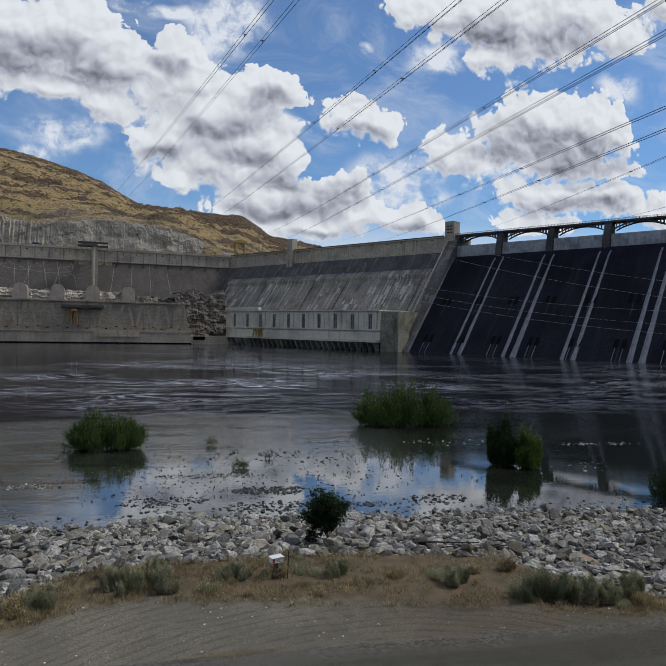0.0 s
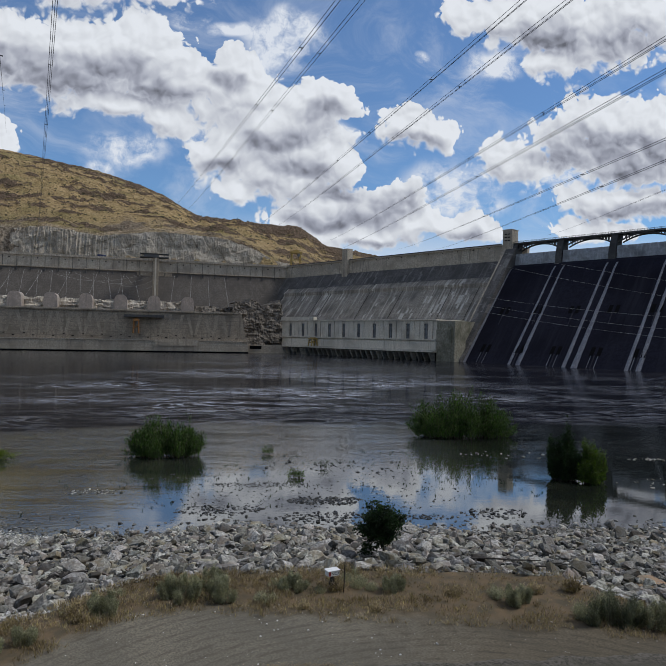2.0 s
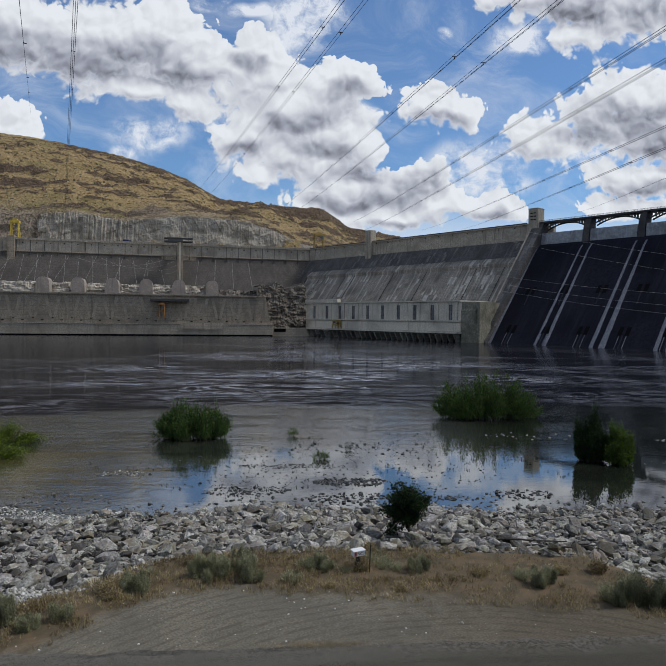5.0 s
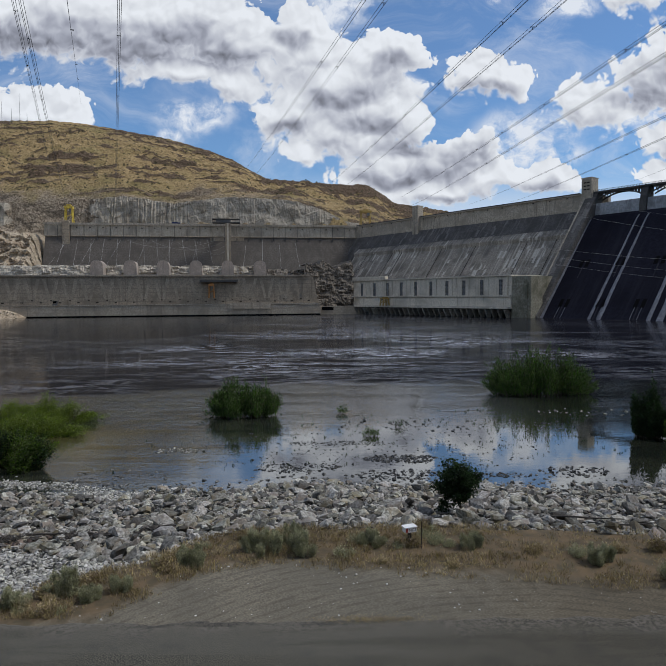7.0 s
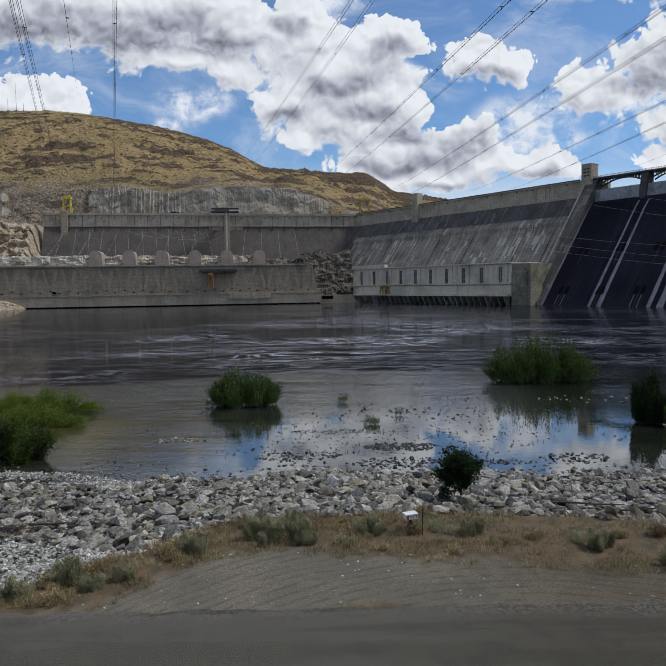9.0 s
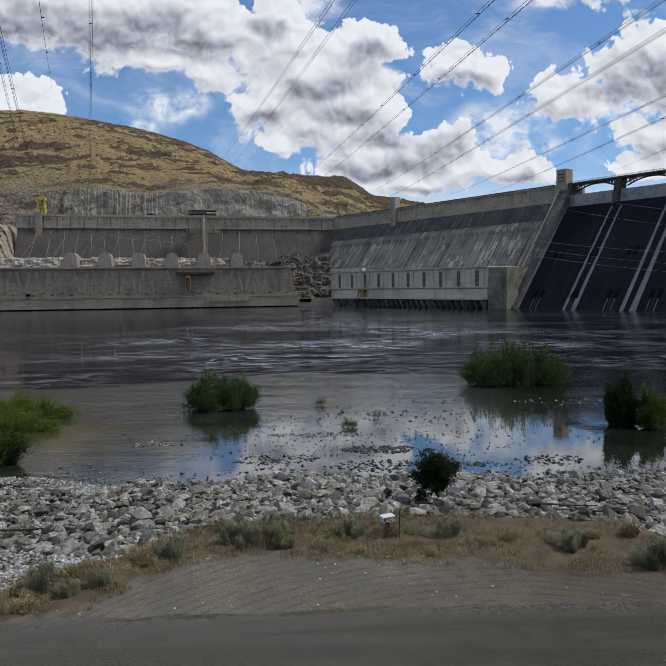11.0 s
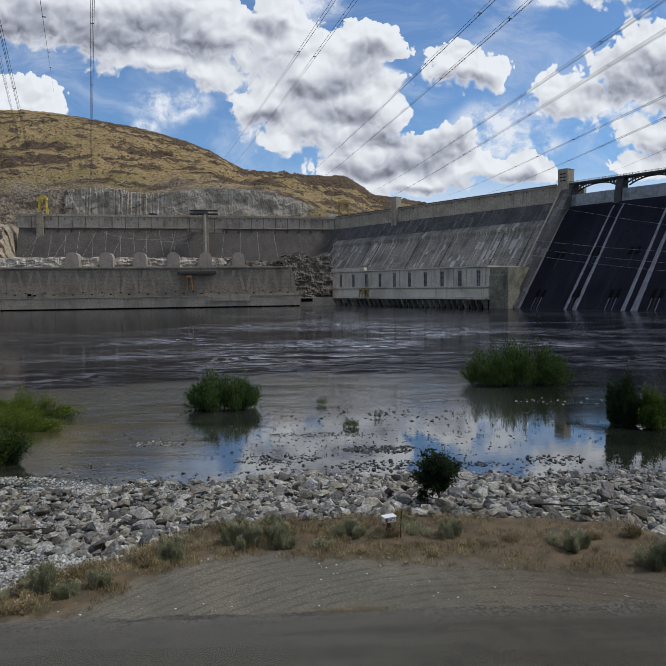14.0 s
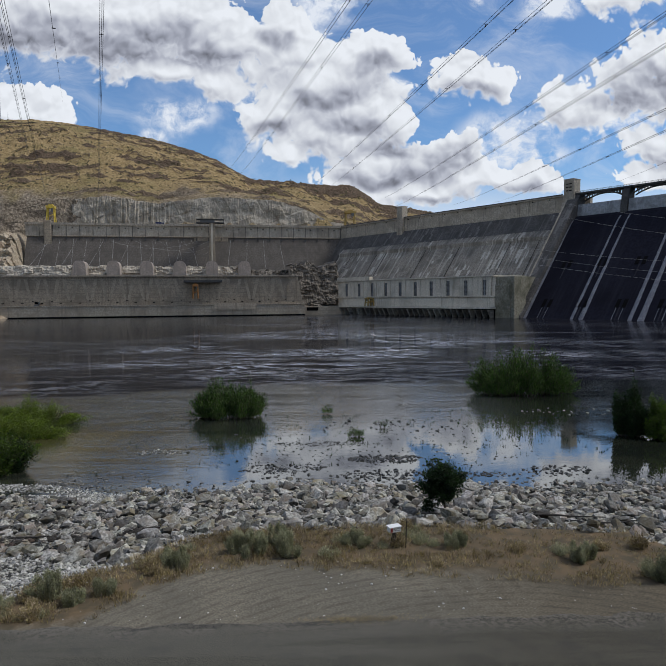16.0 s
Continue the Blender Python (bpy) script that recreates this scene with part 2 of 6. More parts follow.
build_sky()
sun = new("sun", bpy.data.lights.new("sun", "SUN"))
sun.data.energy, sun.data.angle, sun.data.color = 2.5, radians(14.0), (1.0, 0.96, 0.9)
SUN_DIR = Vector((math.cos(radians(SUN_EL)) * math.sin(radians(SUN_AZ)), math.cos(radians(SUN_EL)) * math.cos(radians(SUN_AZ)), math.sin(radians(SUN_EL))))
sun.matrix_world = look(SUN_DIR * 900, (0, 0, 0))


# ---------------------------------------------------------------- materials
def mat(name, c1, c2, scale, rough=0.85, bump=0.3, c3=None, scale3=None, streak=None, lines=None, rand=0.0, spec=0.3, metal=0.0, hue=None, island=0.0, blocks=None, leaf=0.0, cap=None):
    """Grain c1 to c2, broad patches towards c3, runs down the surface (streak), lift lines; rand: from piece to piece; cap: tongues of weathering from above."""
    m = bpy.data.materials.new(name)
    m.use_nodes = True
    k = Nodes(m.node_tree)
    pos = k.add("ShaderNodeNewGeometry").outputs["Position"]
    grain = k.noise(pos, scale, 6.0, 0.6)
    col = k.mix(k.ramp(grain, 0.3, 0.7), c1, c2)
    if c3:
        broad = k.noise(pos, scale3 or scale / 9, 4.0, 0.6, 0.4)
        col = k.mix(k.ramp(broad, 0.42, 0.68), col, c3)
    if streak:
        (sx, sy, sz), sc, amount = streak
        runs = k.noise(k.vec("MULTIPLY", pos, (sx, sy, sz)), 1.0, 5.0, 0.65)
        col = k.mix(k.math("MULTIPLY", k.ramp(runs, 0.5, 0.72), amount), col, sc)
    if blocks:
        bx, bz, bc, share = blocks
        at = k.vec("FLOOR", k.vec("MULTIPLY", pos, (1 / bx, 0.0, 1 / bz)))
        cell = k.add("ShaderNodeTexWhiteNoise")
        k.link(at, cell.inputs["Vector"])
        group = k.noise(k.vec("MULTIPLY", pos, (0.045, 0.0, 0.03)), 1.0, 3.0)
        odd = k.ramp(k.math("ADD", cell.outputs["Value"], k.math("MULTIPLY", k.math("SUBTRACT", group, 0.5), 1.4)), 1 - share, 1.0 - share * 0.6)
        col = k.mix(k.math("MULTIPLY", odd, k.ramp(grain, 0.3, 0.6, 0.35, 0.9)), col, bc)
    if lines:
        every, width, lc, amount = lines
        sep = k.add("ShaderNodeSeparateXYZ")
        k.link(pos, sep.inputs[0])
        saw = k.math("FRACT", k.math("DIVIDE", sep.outputs[2], every))
        hit = k.math("MULTIPLY", k.ramp(k.math("ABSOLUTE", k.math("SUBTRACT", saw, 0.5)), width, width * 0.3), k.ramp(grain, 0.3, 0.6, 0.3, 1.0))
        col = k.mix(k.math("MULTIPLY", hit, amount), col, lc)
    if cap:
        low, high, cc = cap
        sep = k.add("ShaderNodeSeparateXYZ")
        k.link(pos, sep.inputs[0])
        tongues = k.noise(k.vec("MULTIPLY", pos, (0.11, 0.0, 0.008)), 1.0, 6.0, 0.7)
        level = k.math("ADD", sep.outputs[2], k.math("MULTIPLY", k.math("SUBTRACT", tongues, 0.5), 60.0))
        col = k.mix(k.math("MULTIPLY", k.ramp(level, low, high), k.ramp(grain, 0.3, 0.65, 0.95, 0.6)), col, cc)
    if rand or island:
        r = k.add("ShaderNodeObjectInfo").outputs["Random"] if rand else k.add("ShaderNodeNewGeometry").outputs["Random Per Island"]
        amount = rand or island
        hs = k.add("ShaderNodeHueSaturation")
        k.link(k.ramp(r, 0, 1, 1 - amount, 1 + amount, False), hs.inputs["Value"])
        r2 = k.math("FRACT", k.math("MULTIPLY", r, 7.31))
        if hue:
            k.link(k.ramp(r2, 0, 1, 0.5 - hue, 0.5 + hue, False), hs.inputs["Hue"])
        k.link(k.ramp(r2, 0, 1, 0.75, 1.25, False), hs.inputs["Saturation"])
        k.link(col, hs.inputs["Color"])
        col = hs.outputs[0]
    b = k.add("ShaderNodeBsdfPrincipled")
    k.link(col, b.inputs["Base Color"])
    k.link(k.ramp(grain, 0.2, 0.8, max(rough - 0.1, 0.02), min(rough + 0.08, 1)), b.inputs["Roughness"])
    b.inputs["Metallic"].default_value = metal
    b.inputs["Specular IOR Level"].default_value = spec
    if bump:
        n = k.add("ShaderNodeBump")
        n.inputs["Strength"].default_value = bump
        n.inputs["Distance"].default_value = 0.35 / scale
        k.link(grain, n.inputs["Height"])
        k.link(n.outputs[0], b.inputs["Normal"])
    out = b.outputs[0]
    if leaf:
        # thin leaves let light through
        t, mixer = k.add("ShaderNodeBsdfTranslucent"), k.add("ShaderNodeMixShader")
        k.link(col, t.inputs["Color"])
        mixer.inputs[0].default_value = leaf
        k.link(out, mixer.inputs[1])
        k.link(t.outputs[0], mixer.inputs[2])
        out = mixer.outputs[0]
    k.link(out, k.add("ShaderNodeOutputMaterial").inputs[0])
    return m


M = {}
M["concrete"] = mat("weathered_concrete", (0.232, 0.201, 0.157), (0.486, 0.427, 0.340), 0.9, c3=(0.259, 0.227, 0.177), scale3=0.06, streak=((0.5, 0.5, 0.02), (0.105, 0.092, 0.074), 0.7), bump=0.1)
M["pale"] = mat("pale_concrete", (0.462, 0.415, 0.331), (0.693, 0.630, 0.514), 0.9, c3=(0.420, 0.378, 0.304), scale3=0.06, streak=((0.5, 0.5, 0.03), (0.20, 0.18, 0.138), 0.55), bump=0.1)
M["face_low"] = mat("stained_dam_face", (0.125, 0.110, 0.090), (0.335, 0.303, 0.250), 0.8, c3=(0.120, 0.107, 0.089), scale3=0.05, streak=((0.42, 0.012, 0.012), (0.60, 0.56, 0.48), 0.75), lines=(1.52, 0.13, (0.06, 0.055, 0.047), 0.35), blocks=(2.6, 8.5, (0.50, 0.465, 0.40), 0.055), cap=(68.0, 84.0, (0.066, 0.062, 0.057)))
M["face_up"] = mat("dark_dam_face", (0.052, 0.049, 0.046), (0.125, 0.117, 0.108), 0.6, c3=(0.052, 0.049, 0.046), scale3=0.06, streak=((0.34, 0.012, 0.012), (0.24, 0.225, 0.20), 0.55), lines=(1.52, 0.13, (0.035, 0.034, 0.033), 0.4), blocks=(2.6, 7.0, (0.17, 0.16, 0.15), 0.06))
# near-black: wet concrete, with the backlit face's shade also in the colour
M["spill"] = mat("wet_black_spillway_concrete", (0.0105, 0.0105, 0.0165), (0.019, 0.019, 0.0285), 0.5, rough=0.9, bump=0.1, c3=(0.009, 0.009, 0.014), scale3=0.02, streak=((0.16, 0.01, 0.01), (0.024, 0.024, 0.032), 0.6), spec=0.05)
M["gate"] = mat("grey_drum_gate_steel", (0.20, 0.212, 0.225), (0.31, 0.325, 0.34), 0.5, rough=0.6, c3=(0.13, 0.134, 0.14), scale3=0.08, streak=((0.5, 0.5, 0.06), (0.40, 0.41, 0.42), 0.6))
M["foam"] = mat("white_running_water", (0.035, 0.035, 0.04), (0.30, 0.305, 0.33), 2.6, rough=0.5, bump=0.8, c3=(0.12, 0.12, 0.14), scale3=0.25)
M["spillrib"] = mat("dark_wet_rib", (0.018, 0.018, 0.024), (0.04, 0.04, 0.05), 0.8, rough=0.8, spec=0.1)
# in openings this near-black stands in for the shade inside
M["dark"] = mat("black_opening", (0.0025, 0.0025, 0.003), (0.005, 0.005, 0.0055), 0.6, spec=0.05)
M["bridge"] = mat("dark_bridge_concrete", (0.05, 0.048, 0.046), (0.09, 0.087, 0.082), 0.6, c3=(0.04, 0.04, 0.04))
M["plant"] = mat("brown_grey_concrete", (0.230, 0.188, 0.137), (0.398, 0.329, 0.242), 0.7, c3=(0.213, 0.176, 0.130), scale3=0.05, streak=((0.3, 0.3, 0.015), (0.125, 0.104, 0.078), 0.6), lines=(4.2, 0.05, (0.09, 0.08, 0.066), 0.7), bump=0.1)
M["vee"] = mat("light_concrete_ribs", (0.275, 0.228, 0.167), (0.425, 0.355, 0.265), 0.7, c3=(0.25, 0.21, 0.156), scale3=0.08, bump=0.1)
# the forebay face's shade is mixed into this darker brown
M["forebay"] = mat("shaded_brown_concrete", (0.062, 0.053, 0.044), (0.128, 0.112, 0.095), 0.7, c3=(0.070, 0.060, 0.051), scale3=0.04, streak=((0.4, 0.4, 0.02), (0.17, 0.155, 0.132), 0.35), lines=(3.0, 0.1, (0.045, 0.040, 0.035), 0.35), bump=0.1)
M["crestpanel"] = mat("pale_crest_concrete", (0.33, 0.288, 0.225), (0.50, 0.44, 0.352), 0.7, c3=(0.27, 0.235, 0.185), scale3=0.07, streak=((0.4, 0.4, 0.03), (0.13, 0.115, 0.09), 0.55), bump=0.1)
M["penstock"] = mat("tan_penstock_concrete", (0.27, 0.225, 0.185), (0.42, 0.355, 0.30), 0.7, c3=(0.27, 0.23, 0.195), scale3=0.1, streak=((0.5, 0.5, 0.03), (0.16, 0.14, 0.12), 0.5), bump=0.1)
M["plantbase"] = mat("tan_grey_concrete", (0.319, 0.265, 0.194), (0.491, 0.414, 0.311), 0.7, c3=(0.292, 0.243, 0.181), scale3=0.05, streak=((0.3, 0.3, 0.02), (0.16, 0.133, 0.10), 0.6), lines=(2.6, 0.06, (0.13, 0.115, 0.092), 0.5), bump=0.1)
M["endblock"] = mat("stained_end_concrete", (0.155, 0.145, 0.105), (0.285, 0.265, 0.205), 0.6, bump=0.1, c3=(0.088, 0.084, 0.052), scale3=0.06, streak=((0.25, 0.25, 0.03), (0.075, 0.072, 0.048), 0.7))
M["metal"] = mat("grey_steel", (0.10, 0.10, 0.10), (0.16, 0.16, 0.16), 3.0, rough=0.5, metal=0.6)
M["yellow"] = mat("yellow_crane_paint", (0.55, 0.40, 0.04), (0.66, 0.50, 0.08), 2.0, rough=0.5, c3=(0.40, 0.28, 0.05))
M["orange"] = mat("ochre_crane_paint", (0.27, 0.185, 0.05), (0.36, 0.25, 0.08), 2.0, rough=0.6)
M["ledge"] = mat("tan_ledge_rock", (0.24, 0.19, 0.13), (0.50, 0.42, 0.31), 0.5, bump=1.0, c3=(0.27, 0.205, 0.14), scale3=0.06, streak=((0.08, 0.08, 0.5), (0.09, 0.07, 0.048), 0.6))
M["louvre"] = mat("grey_window_louvres", (0.13, 0.13, 0.127), (0.19, 0.19, 0.183), 0.7, rough=0.6)
M["rustorange"] = mat("rust_orange_paint", (0.24, 0.105, 0.03), (0.33, 0.16, 0.05), 2.0, rough=0.6)
M["blue"] = mat("blue_vehicle_paint", (0.015, 0.022, 0.07), (0.02, 0.03, 0.09), 2.0, rough=0.35)
M["rubber"] = mat("black_rubber", (0.015, 0.015, 0.015), (0.025, 0.025, 0.025), 8.0)
M["cable"] = mat("dull_cable", (0.03, 0.03, 0.032), (0.05, 0.05, 0.052), 5.0, rough=0.6, metal=0.5)
M["palecable"] = mat("bright_cable", (0.34, 0.33, 0.31), (0.44, 0.43, 0.40), 2.0, rough=0.5)
M["rockcut"] = mat("blasted_granite", (0.27, 0.235, 0.180), (0.52, 0.462, 0.372), 1.1, bump=1.0, c3=(0.25, 0.212, 0.158), scale3=0.07, streak=((0.9, 0.9, 0.12), (0.11, 0.094, 0.072), 0.6))
M["brownslope"] = mat("brown_broken_slope", (0.055, 0.041, 0.029), (0.36, 0.285, 0.20), 0.38, bump=1.0, c3=(0.12, 0.09, 0.063), scale3=0.06, streak=((0.08, 0.08, 0.5), (0.04, 0.031, 0.023), 0.8))
M["rubble"] = mat("pale_rubble", (0.37, 0.325, 0.26), (0.64, 0.575, 0.47), 0.6, bump=0.8, c3=(0.42, 0.365, 0.29), scale3=0.12, streak=((0.10, 0.10, 0.8), (0.13, 0.112, 0.09), 0.55))
M["outcrop"] = mat("dark_outcrop", (0.075, 0.064, 0.050), (0.26, 0.226, 0.184), 0.9, bump=1.0, c3=(0.085, 0.072, 0.057), scale3=0.12)
M["asphalt"] = None
M["stone"] = mat("riprap_stone", (0.080, 0.075, 0.064), (0.375, 0.360, 0.315), 6.0, bump=1.0, c3=(0.16, 0.13, 0.092), scale3=0.9, rand=0.6, hue=0.02)
M["stones"] = mat("riprap_stones", (0.080, 0.075, 0.064), (0.375, 0.360, 0.315), 6.0, bump=1.0, c3=(0.16, 0.13, 0.092), scale3=0.9, island=0.7, hue=0.02)
M["brownstones"] = mat("brown_stones", (0.05, 0.039, 0.031), (0.20, 0.155, 0.122), 6.0, bump=1.0, c3=(0.11, 0.075, 0.055), scale3=0.9, island=0.6, hue=0.02)
M["crushed"] = mat("crushed_stone", (0.165, 0.157, 0.136), (0.43, 0.413, 0.365), 7.0, bump=0.8, island=0.6, hue=0.02)
M["pebble"] = mat("wet_stones", (0.014, 0.013, 0.012), (0.048, 0.045, 0.040), 3.0, bump=0.5, island=0.5, rough=0.5)
M["shorestone"] = mat("shore_stones", (0.045, 0.043, 0.038), (0.16, 0.153, 0.138), 4.0, bump=0.7, island=0.6)
M["palestone"] = mat("pale_stones", (0.45, 0.43, 0.40), (0.62, 0.60, 0.56), 5.0, island=0.3)
M["drygrass"] = mat("dry_grass", (0.25, 0.190, 0.096), (0.46, 0.372, 0.212), 1.2, bump=0, island=0.5, hue=0.02, c3=(0.20, 0.150, 0.075), scale3=0.5, leaf=0.25)
M["sage"] = mat("sagebrush_leaves", (0.205, 0.205, 0.110), (0.40, 0.39, 0.235), 2.0, bump=0, island=0.45, hue=0.02, leaf=0.2)
M["willow"] = mat("willow_leaves", (0.040, 0.068, 0.014), (0.080, 0.125, 0.027), 0.8, bump=0, island=0.55, hue=0.03, leaf=0.25)
M["lightwillow"] = mat("yellow_green_leaves", (0.090, 0.128, 0.012), (0.165, 0.212, 0.026), 0.8, bump=0, island=0.4, hue=0.02, leaf=0.3)
M["greenleaf"] = mat("mid_green_leaves", (0.045, 0.075, 0.012), (0.095, 0.14, 0.022), 0.8, bump=0, island=0.5, hue=0.02, leaf=0.4)
M["darkleaf"] = mat("dark_green_leaves", (0.010, 0.022, 0.006), (0.024, 0.045, 0.011), 0.9, bump=0, island=0.5, hue=0.02, leaf=0.4)
M["hillbrush"] = mat("dull_brush", (0.05, 0.042, 0.024), (0.13, 0.105, 0.062), 1.5, bump=0.4, island=0.5, hue=0.02)
M["olive"] = mat("dark_sage_leaves", (0.075, 0.085, 0.045), (0.15, 0.16, 0.095), 2.0, bump=0, island=0.4, hue=0.02, leaf=0.3)
M["twig"] = mat("brown_twigs", (0.06, 0.045, 0.03), (0.10, 0.08, 0.055), 6.0, bump=0)
M["driftwood"] = mat("grey_driftwood", (0.03, 0.026, 0.022), (0.07, 0.06, 0.05), 4.0, bump=0.5)
M["rustrock"] = mat("rust_brown_stone", (0.24, 0.14, 0.07), (0.37, 0.245, 0.14), 2.0, bump=0.8, c3=(0.20, 0.16, 0.11), scale3=0.7)
M["white"] = mat("white_sheet_metal", (0.62, 0.62, 0.60), (0.72, 0.72, 0.70), 6.0, bump=0, rough=0.5)
M["red"] = mat("red_panel", (0.25, 0.04, 0.03), (0.32, 0.06, 0.05), 6.0, bump=0)
M["black"] = mat("black_paint", (0.012, 0.012, 0.012), (0.02, 0.02, 0.02), 6.0, bump=0)


def ground_material():
    """Dirt turn-out with wheel tracks, a grassy verge, gravel blackened for the gaps' shade under the stones and a
    weedy bed under the shallows.
    """
    m = bpy.data.materials.new("bank_ground")
    m.use_nodes = True
    k = Nodes(m.node_tree)
    pos = k.add("ShaderNodeNewGeometry").outputs["Position"]
    u, w = k.vec("DOT_PRODUCT", pos, tuple(RG)), k.vec("DOT_PRODUCT", pos, tuple(FW))
    reach = k.add("ShaderNodeAttribute")
    reach.attribute_name = "verge"
    verge_in = reach.outputs["Fac"]
    sep = k.add("ShaderNodeSeparateXYZ")
    k.link(pos, sep.inputs[0])
    z = sep.outputs[2]
    fine, mid, broad = k.noise(pos, 14.0, 7.0, 0.65), k.noise(pos, 1.6, 6.0, 0.6), k.noise(pos, 0.25, 4.0, 0.55)
    dirt = k.mix(k.ramp(fine, 0.3, 0.7), (0.092, 0.081, 0.060), (0.205, 0.180, 0.134))
    dirt = k.mix(k.math("MULTIPLY", k.ramp(broad, 0.4, 0.65), 0.5), dirt, (0.088, 0.080, 0.062))
    arc = k.math("SQRT", k.math("ADD", k.math("POWER", k.math("SUBTRACT", u, 6.0), 2.0), k.math("POWER", k.math("SUBTRACT", w, 10.0), 2.0)))
    tracks = k.math("SINE", k.math("ADD", k.math("MULTIPLY", arc, 13.0), k.math("MULTIPLY", broad, 4.0)))
    dirt = k.mix(k.math("MULTIPLY", k.ramp(tracks, 0.2, 1.0), k.ramp(mid, 0.35, 0.65, 0.05, 0.6)), dirt, (0.070, 0.060, 0.046))
    # dirt darkens towards the right, with a ragged edge
    dirt = k.mix(k.math("MULTIPLY", k.ramp(k.math("ADD", u, k.math("MULTIPLY", k.math("SUBTRACT", mid, 0.5), 6.0)), 2.0, 10.0), 0.9), dirt, (0.62, 0.58, 0.52), "MULTIPLY")
    verge = k.mix(k.ramp(mid, 0.35, 0.65), (0.134, 0.093, 0.052), (0.078, 0.063, 0.039))
    on_verge = k.ramp(k.math("ADD", verge_in, k.math("MULTIPLY", k.math("SUBTRACT", mid, 0.5), 2.5)), -0.5, 0.9)
    col = k.mix(on_verge, dirt, verge)
    # gravel nearly black: shade between the stones is in its colour
    gravel = k.mix(k.ramp(fine, 0.35, 0.65), (0.012, 0.0115, 0.011), (0.055, 0.052, 0.047))
    col = k.mix(k.ramp(z, 7.55, 7.2), col, gravel)
    bed = k.mix(k.ramp(mid, 0.4, 0.6), (0.045, 0.047, 0.026), (0.09, 0.085, 0.05))
    col = k.mix(k.ramp(z, 0.25, -0.1), col, bed)
    b = k.add("ShaderNodeBsdfPrincipled")
    k.link(col, b.inputs["Base Color"])
    b.inputs["Roughness"].default_value = 0.92
    b.inputs["Specular IOR Level"].default_value = 0.2
    n = k.add("ShaderNodeBump")
    n.inputs["Strength"].default_value, n.inputs["Distance"].default_value = 0.3, 0.015
    k.link(k.math("SUBTRACT", k.math("ADD", fine, k.math("MULTIPLY", mid, 0.8)), k.math("MULTIPLY", tracks, 0.2)), n.inputs["Height"])
    k.link(n.outputs[0], b.inputs["Normal"])
    k.link(b.outputs[0], k.add("ShaderNodeOutputMaterial").inputs[0])
    return m


def asphalt_material():
    """Old asphalt: exposed aggregate, long worn bands, dust blown over the crumbled edge."""
    m = bpy.data.materials.new("worn_asphalt")
    m.use_nodes = True
    k = Nodes(m.node_tree)
    pos = k.add("ShaderNodeNewGeometry").outputs["Position"]
    u, w = k.vec("DOT_PRODUCT", pos, tuple(RG)), k.vec("DOT_PRODUCT", pos, tuple(FW))
    flow = k.add("ShaderNodeCombineXYZ")
    k.link(u, flow.inputs[0])
    k.link(w, flow.inputs[1])
    speck = k.noise(pos, 24.0, 4.0, 0.8)
    fine, mid = k.noise(pos, 9.0, 6.0, 0.65), k.noise(pos, 0.9, 5.0, 0.6)
    band = k.noise(k.vec("MULTIPLY", flow.outputs[0], (0.10, 1.1, 0)), 1.0, 4.0, 0.6)
    col = k.mix(k.ramp(speck, 0.40, 0.62), (0.008, 0.0076, 0.006), (0.142, 0.132, 0.101))
    col = k.mix(k.math("MULTIPLY", k.ramp(band, 0.46, 0.56), 0.45), col, (0.098, 0.092, 0.075))
    col = k.mix(k.math("MULTIPLY", k.ramp(mid, 0.5, 0.7), 0.45), col, (0.042, 0.041, 0.037))
    # asphalt darkens towards the right as well
    col = k.mix(k.math("MULTIPLY", k.ramp(k.math("ADD", u, k.math("MULTIPLY", k.math("SUBTRACT", mid, 0.5), 5.0)), 0.0, 8.0), 0.9), col, (0.70, 0.67, 0.61), "MULTIPLY")
    dust = k.ramp(k.math("ADD", w, k.math("MULTIPLY", k.math("SUBTRACT", mid, 0.5), 2.6)), 19.0, 20.6)
    col = k.mix(k.math("MULTIPLY", dust, k.ramp(fine, 0.4, 0.6)), col, (0.13, 0.114, 0.093))
    rim = k.math("ADD", w, k.math("MULTIPLY", k.math("SUBTRACT", mid, 0.5), 0.5))
    col = k.mix(k.math("MULTIPLY", k.math("MULTIPLY", k.ramp(rim, 19.98, 20.08), k.math("MULTIPLY", k.ramp(mid, 0.42, 0.58, 0.0, 0.55), k.math("MULTIPLY", k.ramp(u, -7.5, -5.5), k.ramp(u, 6.0, 2.0, 0.2, 1.0)))), k.ramp(speck, 0.3, 0.7, 1.0, 0.7)), col, (0.022, 0.021, 0.018))
    b = k.add("ShaderNodeBsdfPrincipled")
    k.link(col, b.inputs["Base Color"])
    b.inputs["Roughness"].default_value = 0.9
    b.inputs["Specular IOR Level"].default_value = 0.25
    n = k.add("ShaderNodeBump")
    n.inputs["Strength"].default_value, n.inputs["Distance"].default_value = 0.3, 0.008
    k.link(k.math("ADD", speck, fine), n.inputs["Height"])
    k.link(n.outputs[0], b.inputs["Normal"])
    k.link(b.outputs[0], k.add("ShaderNodeOutputMaterial").inputs[0])
    return m


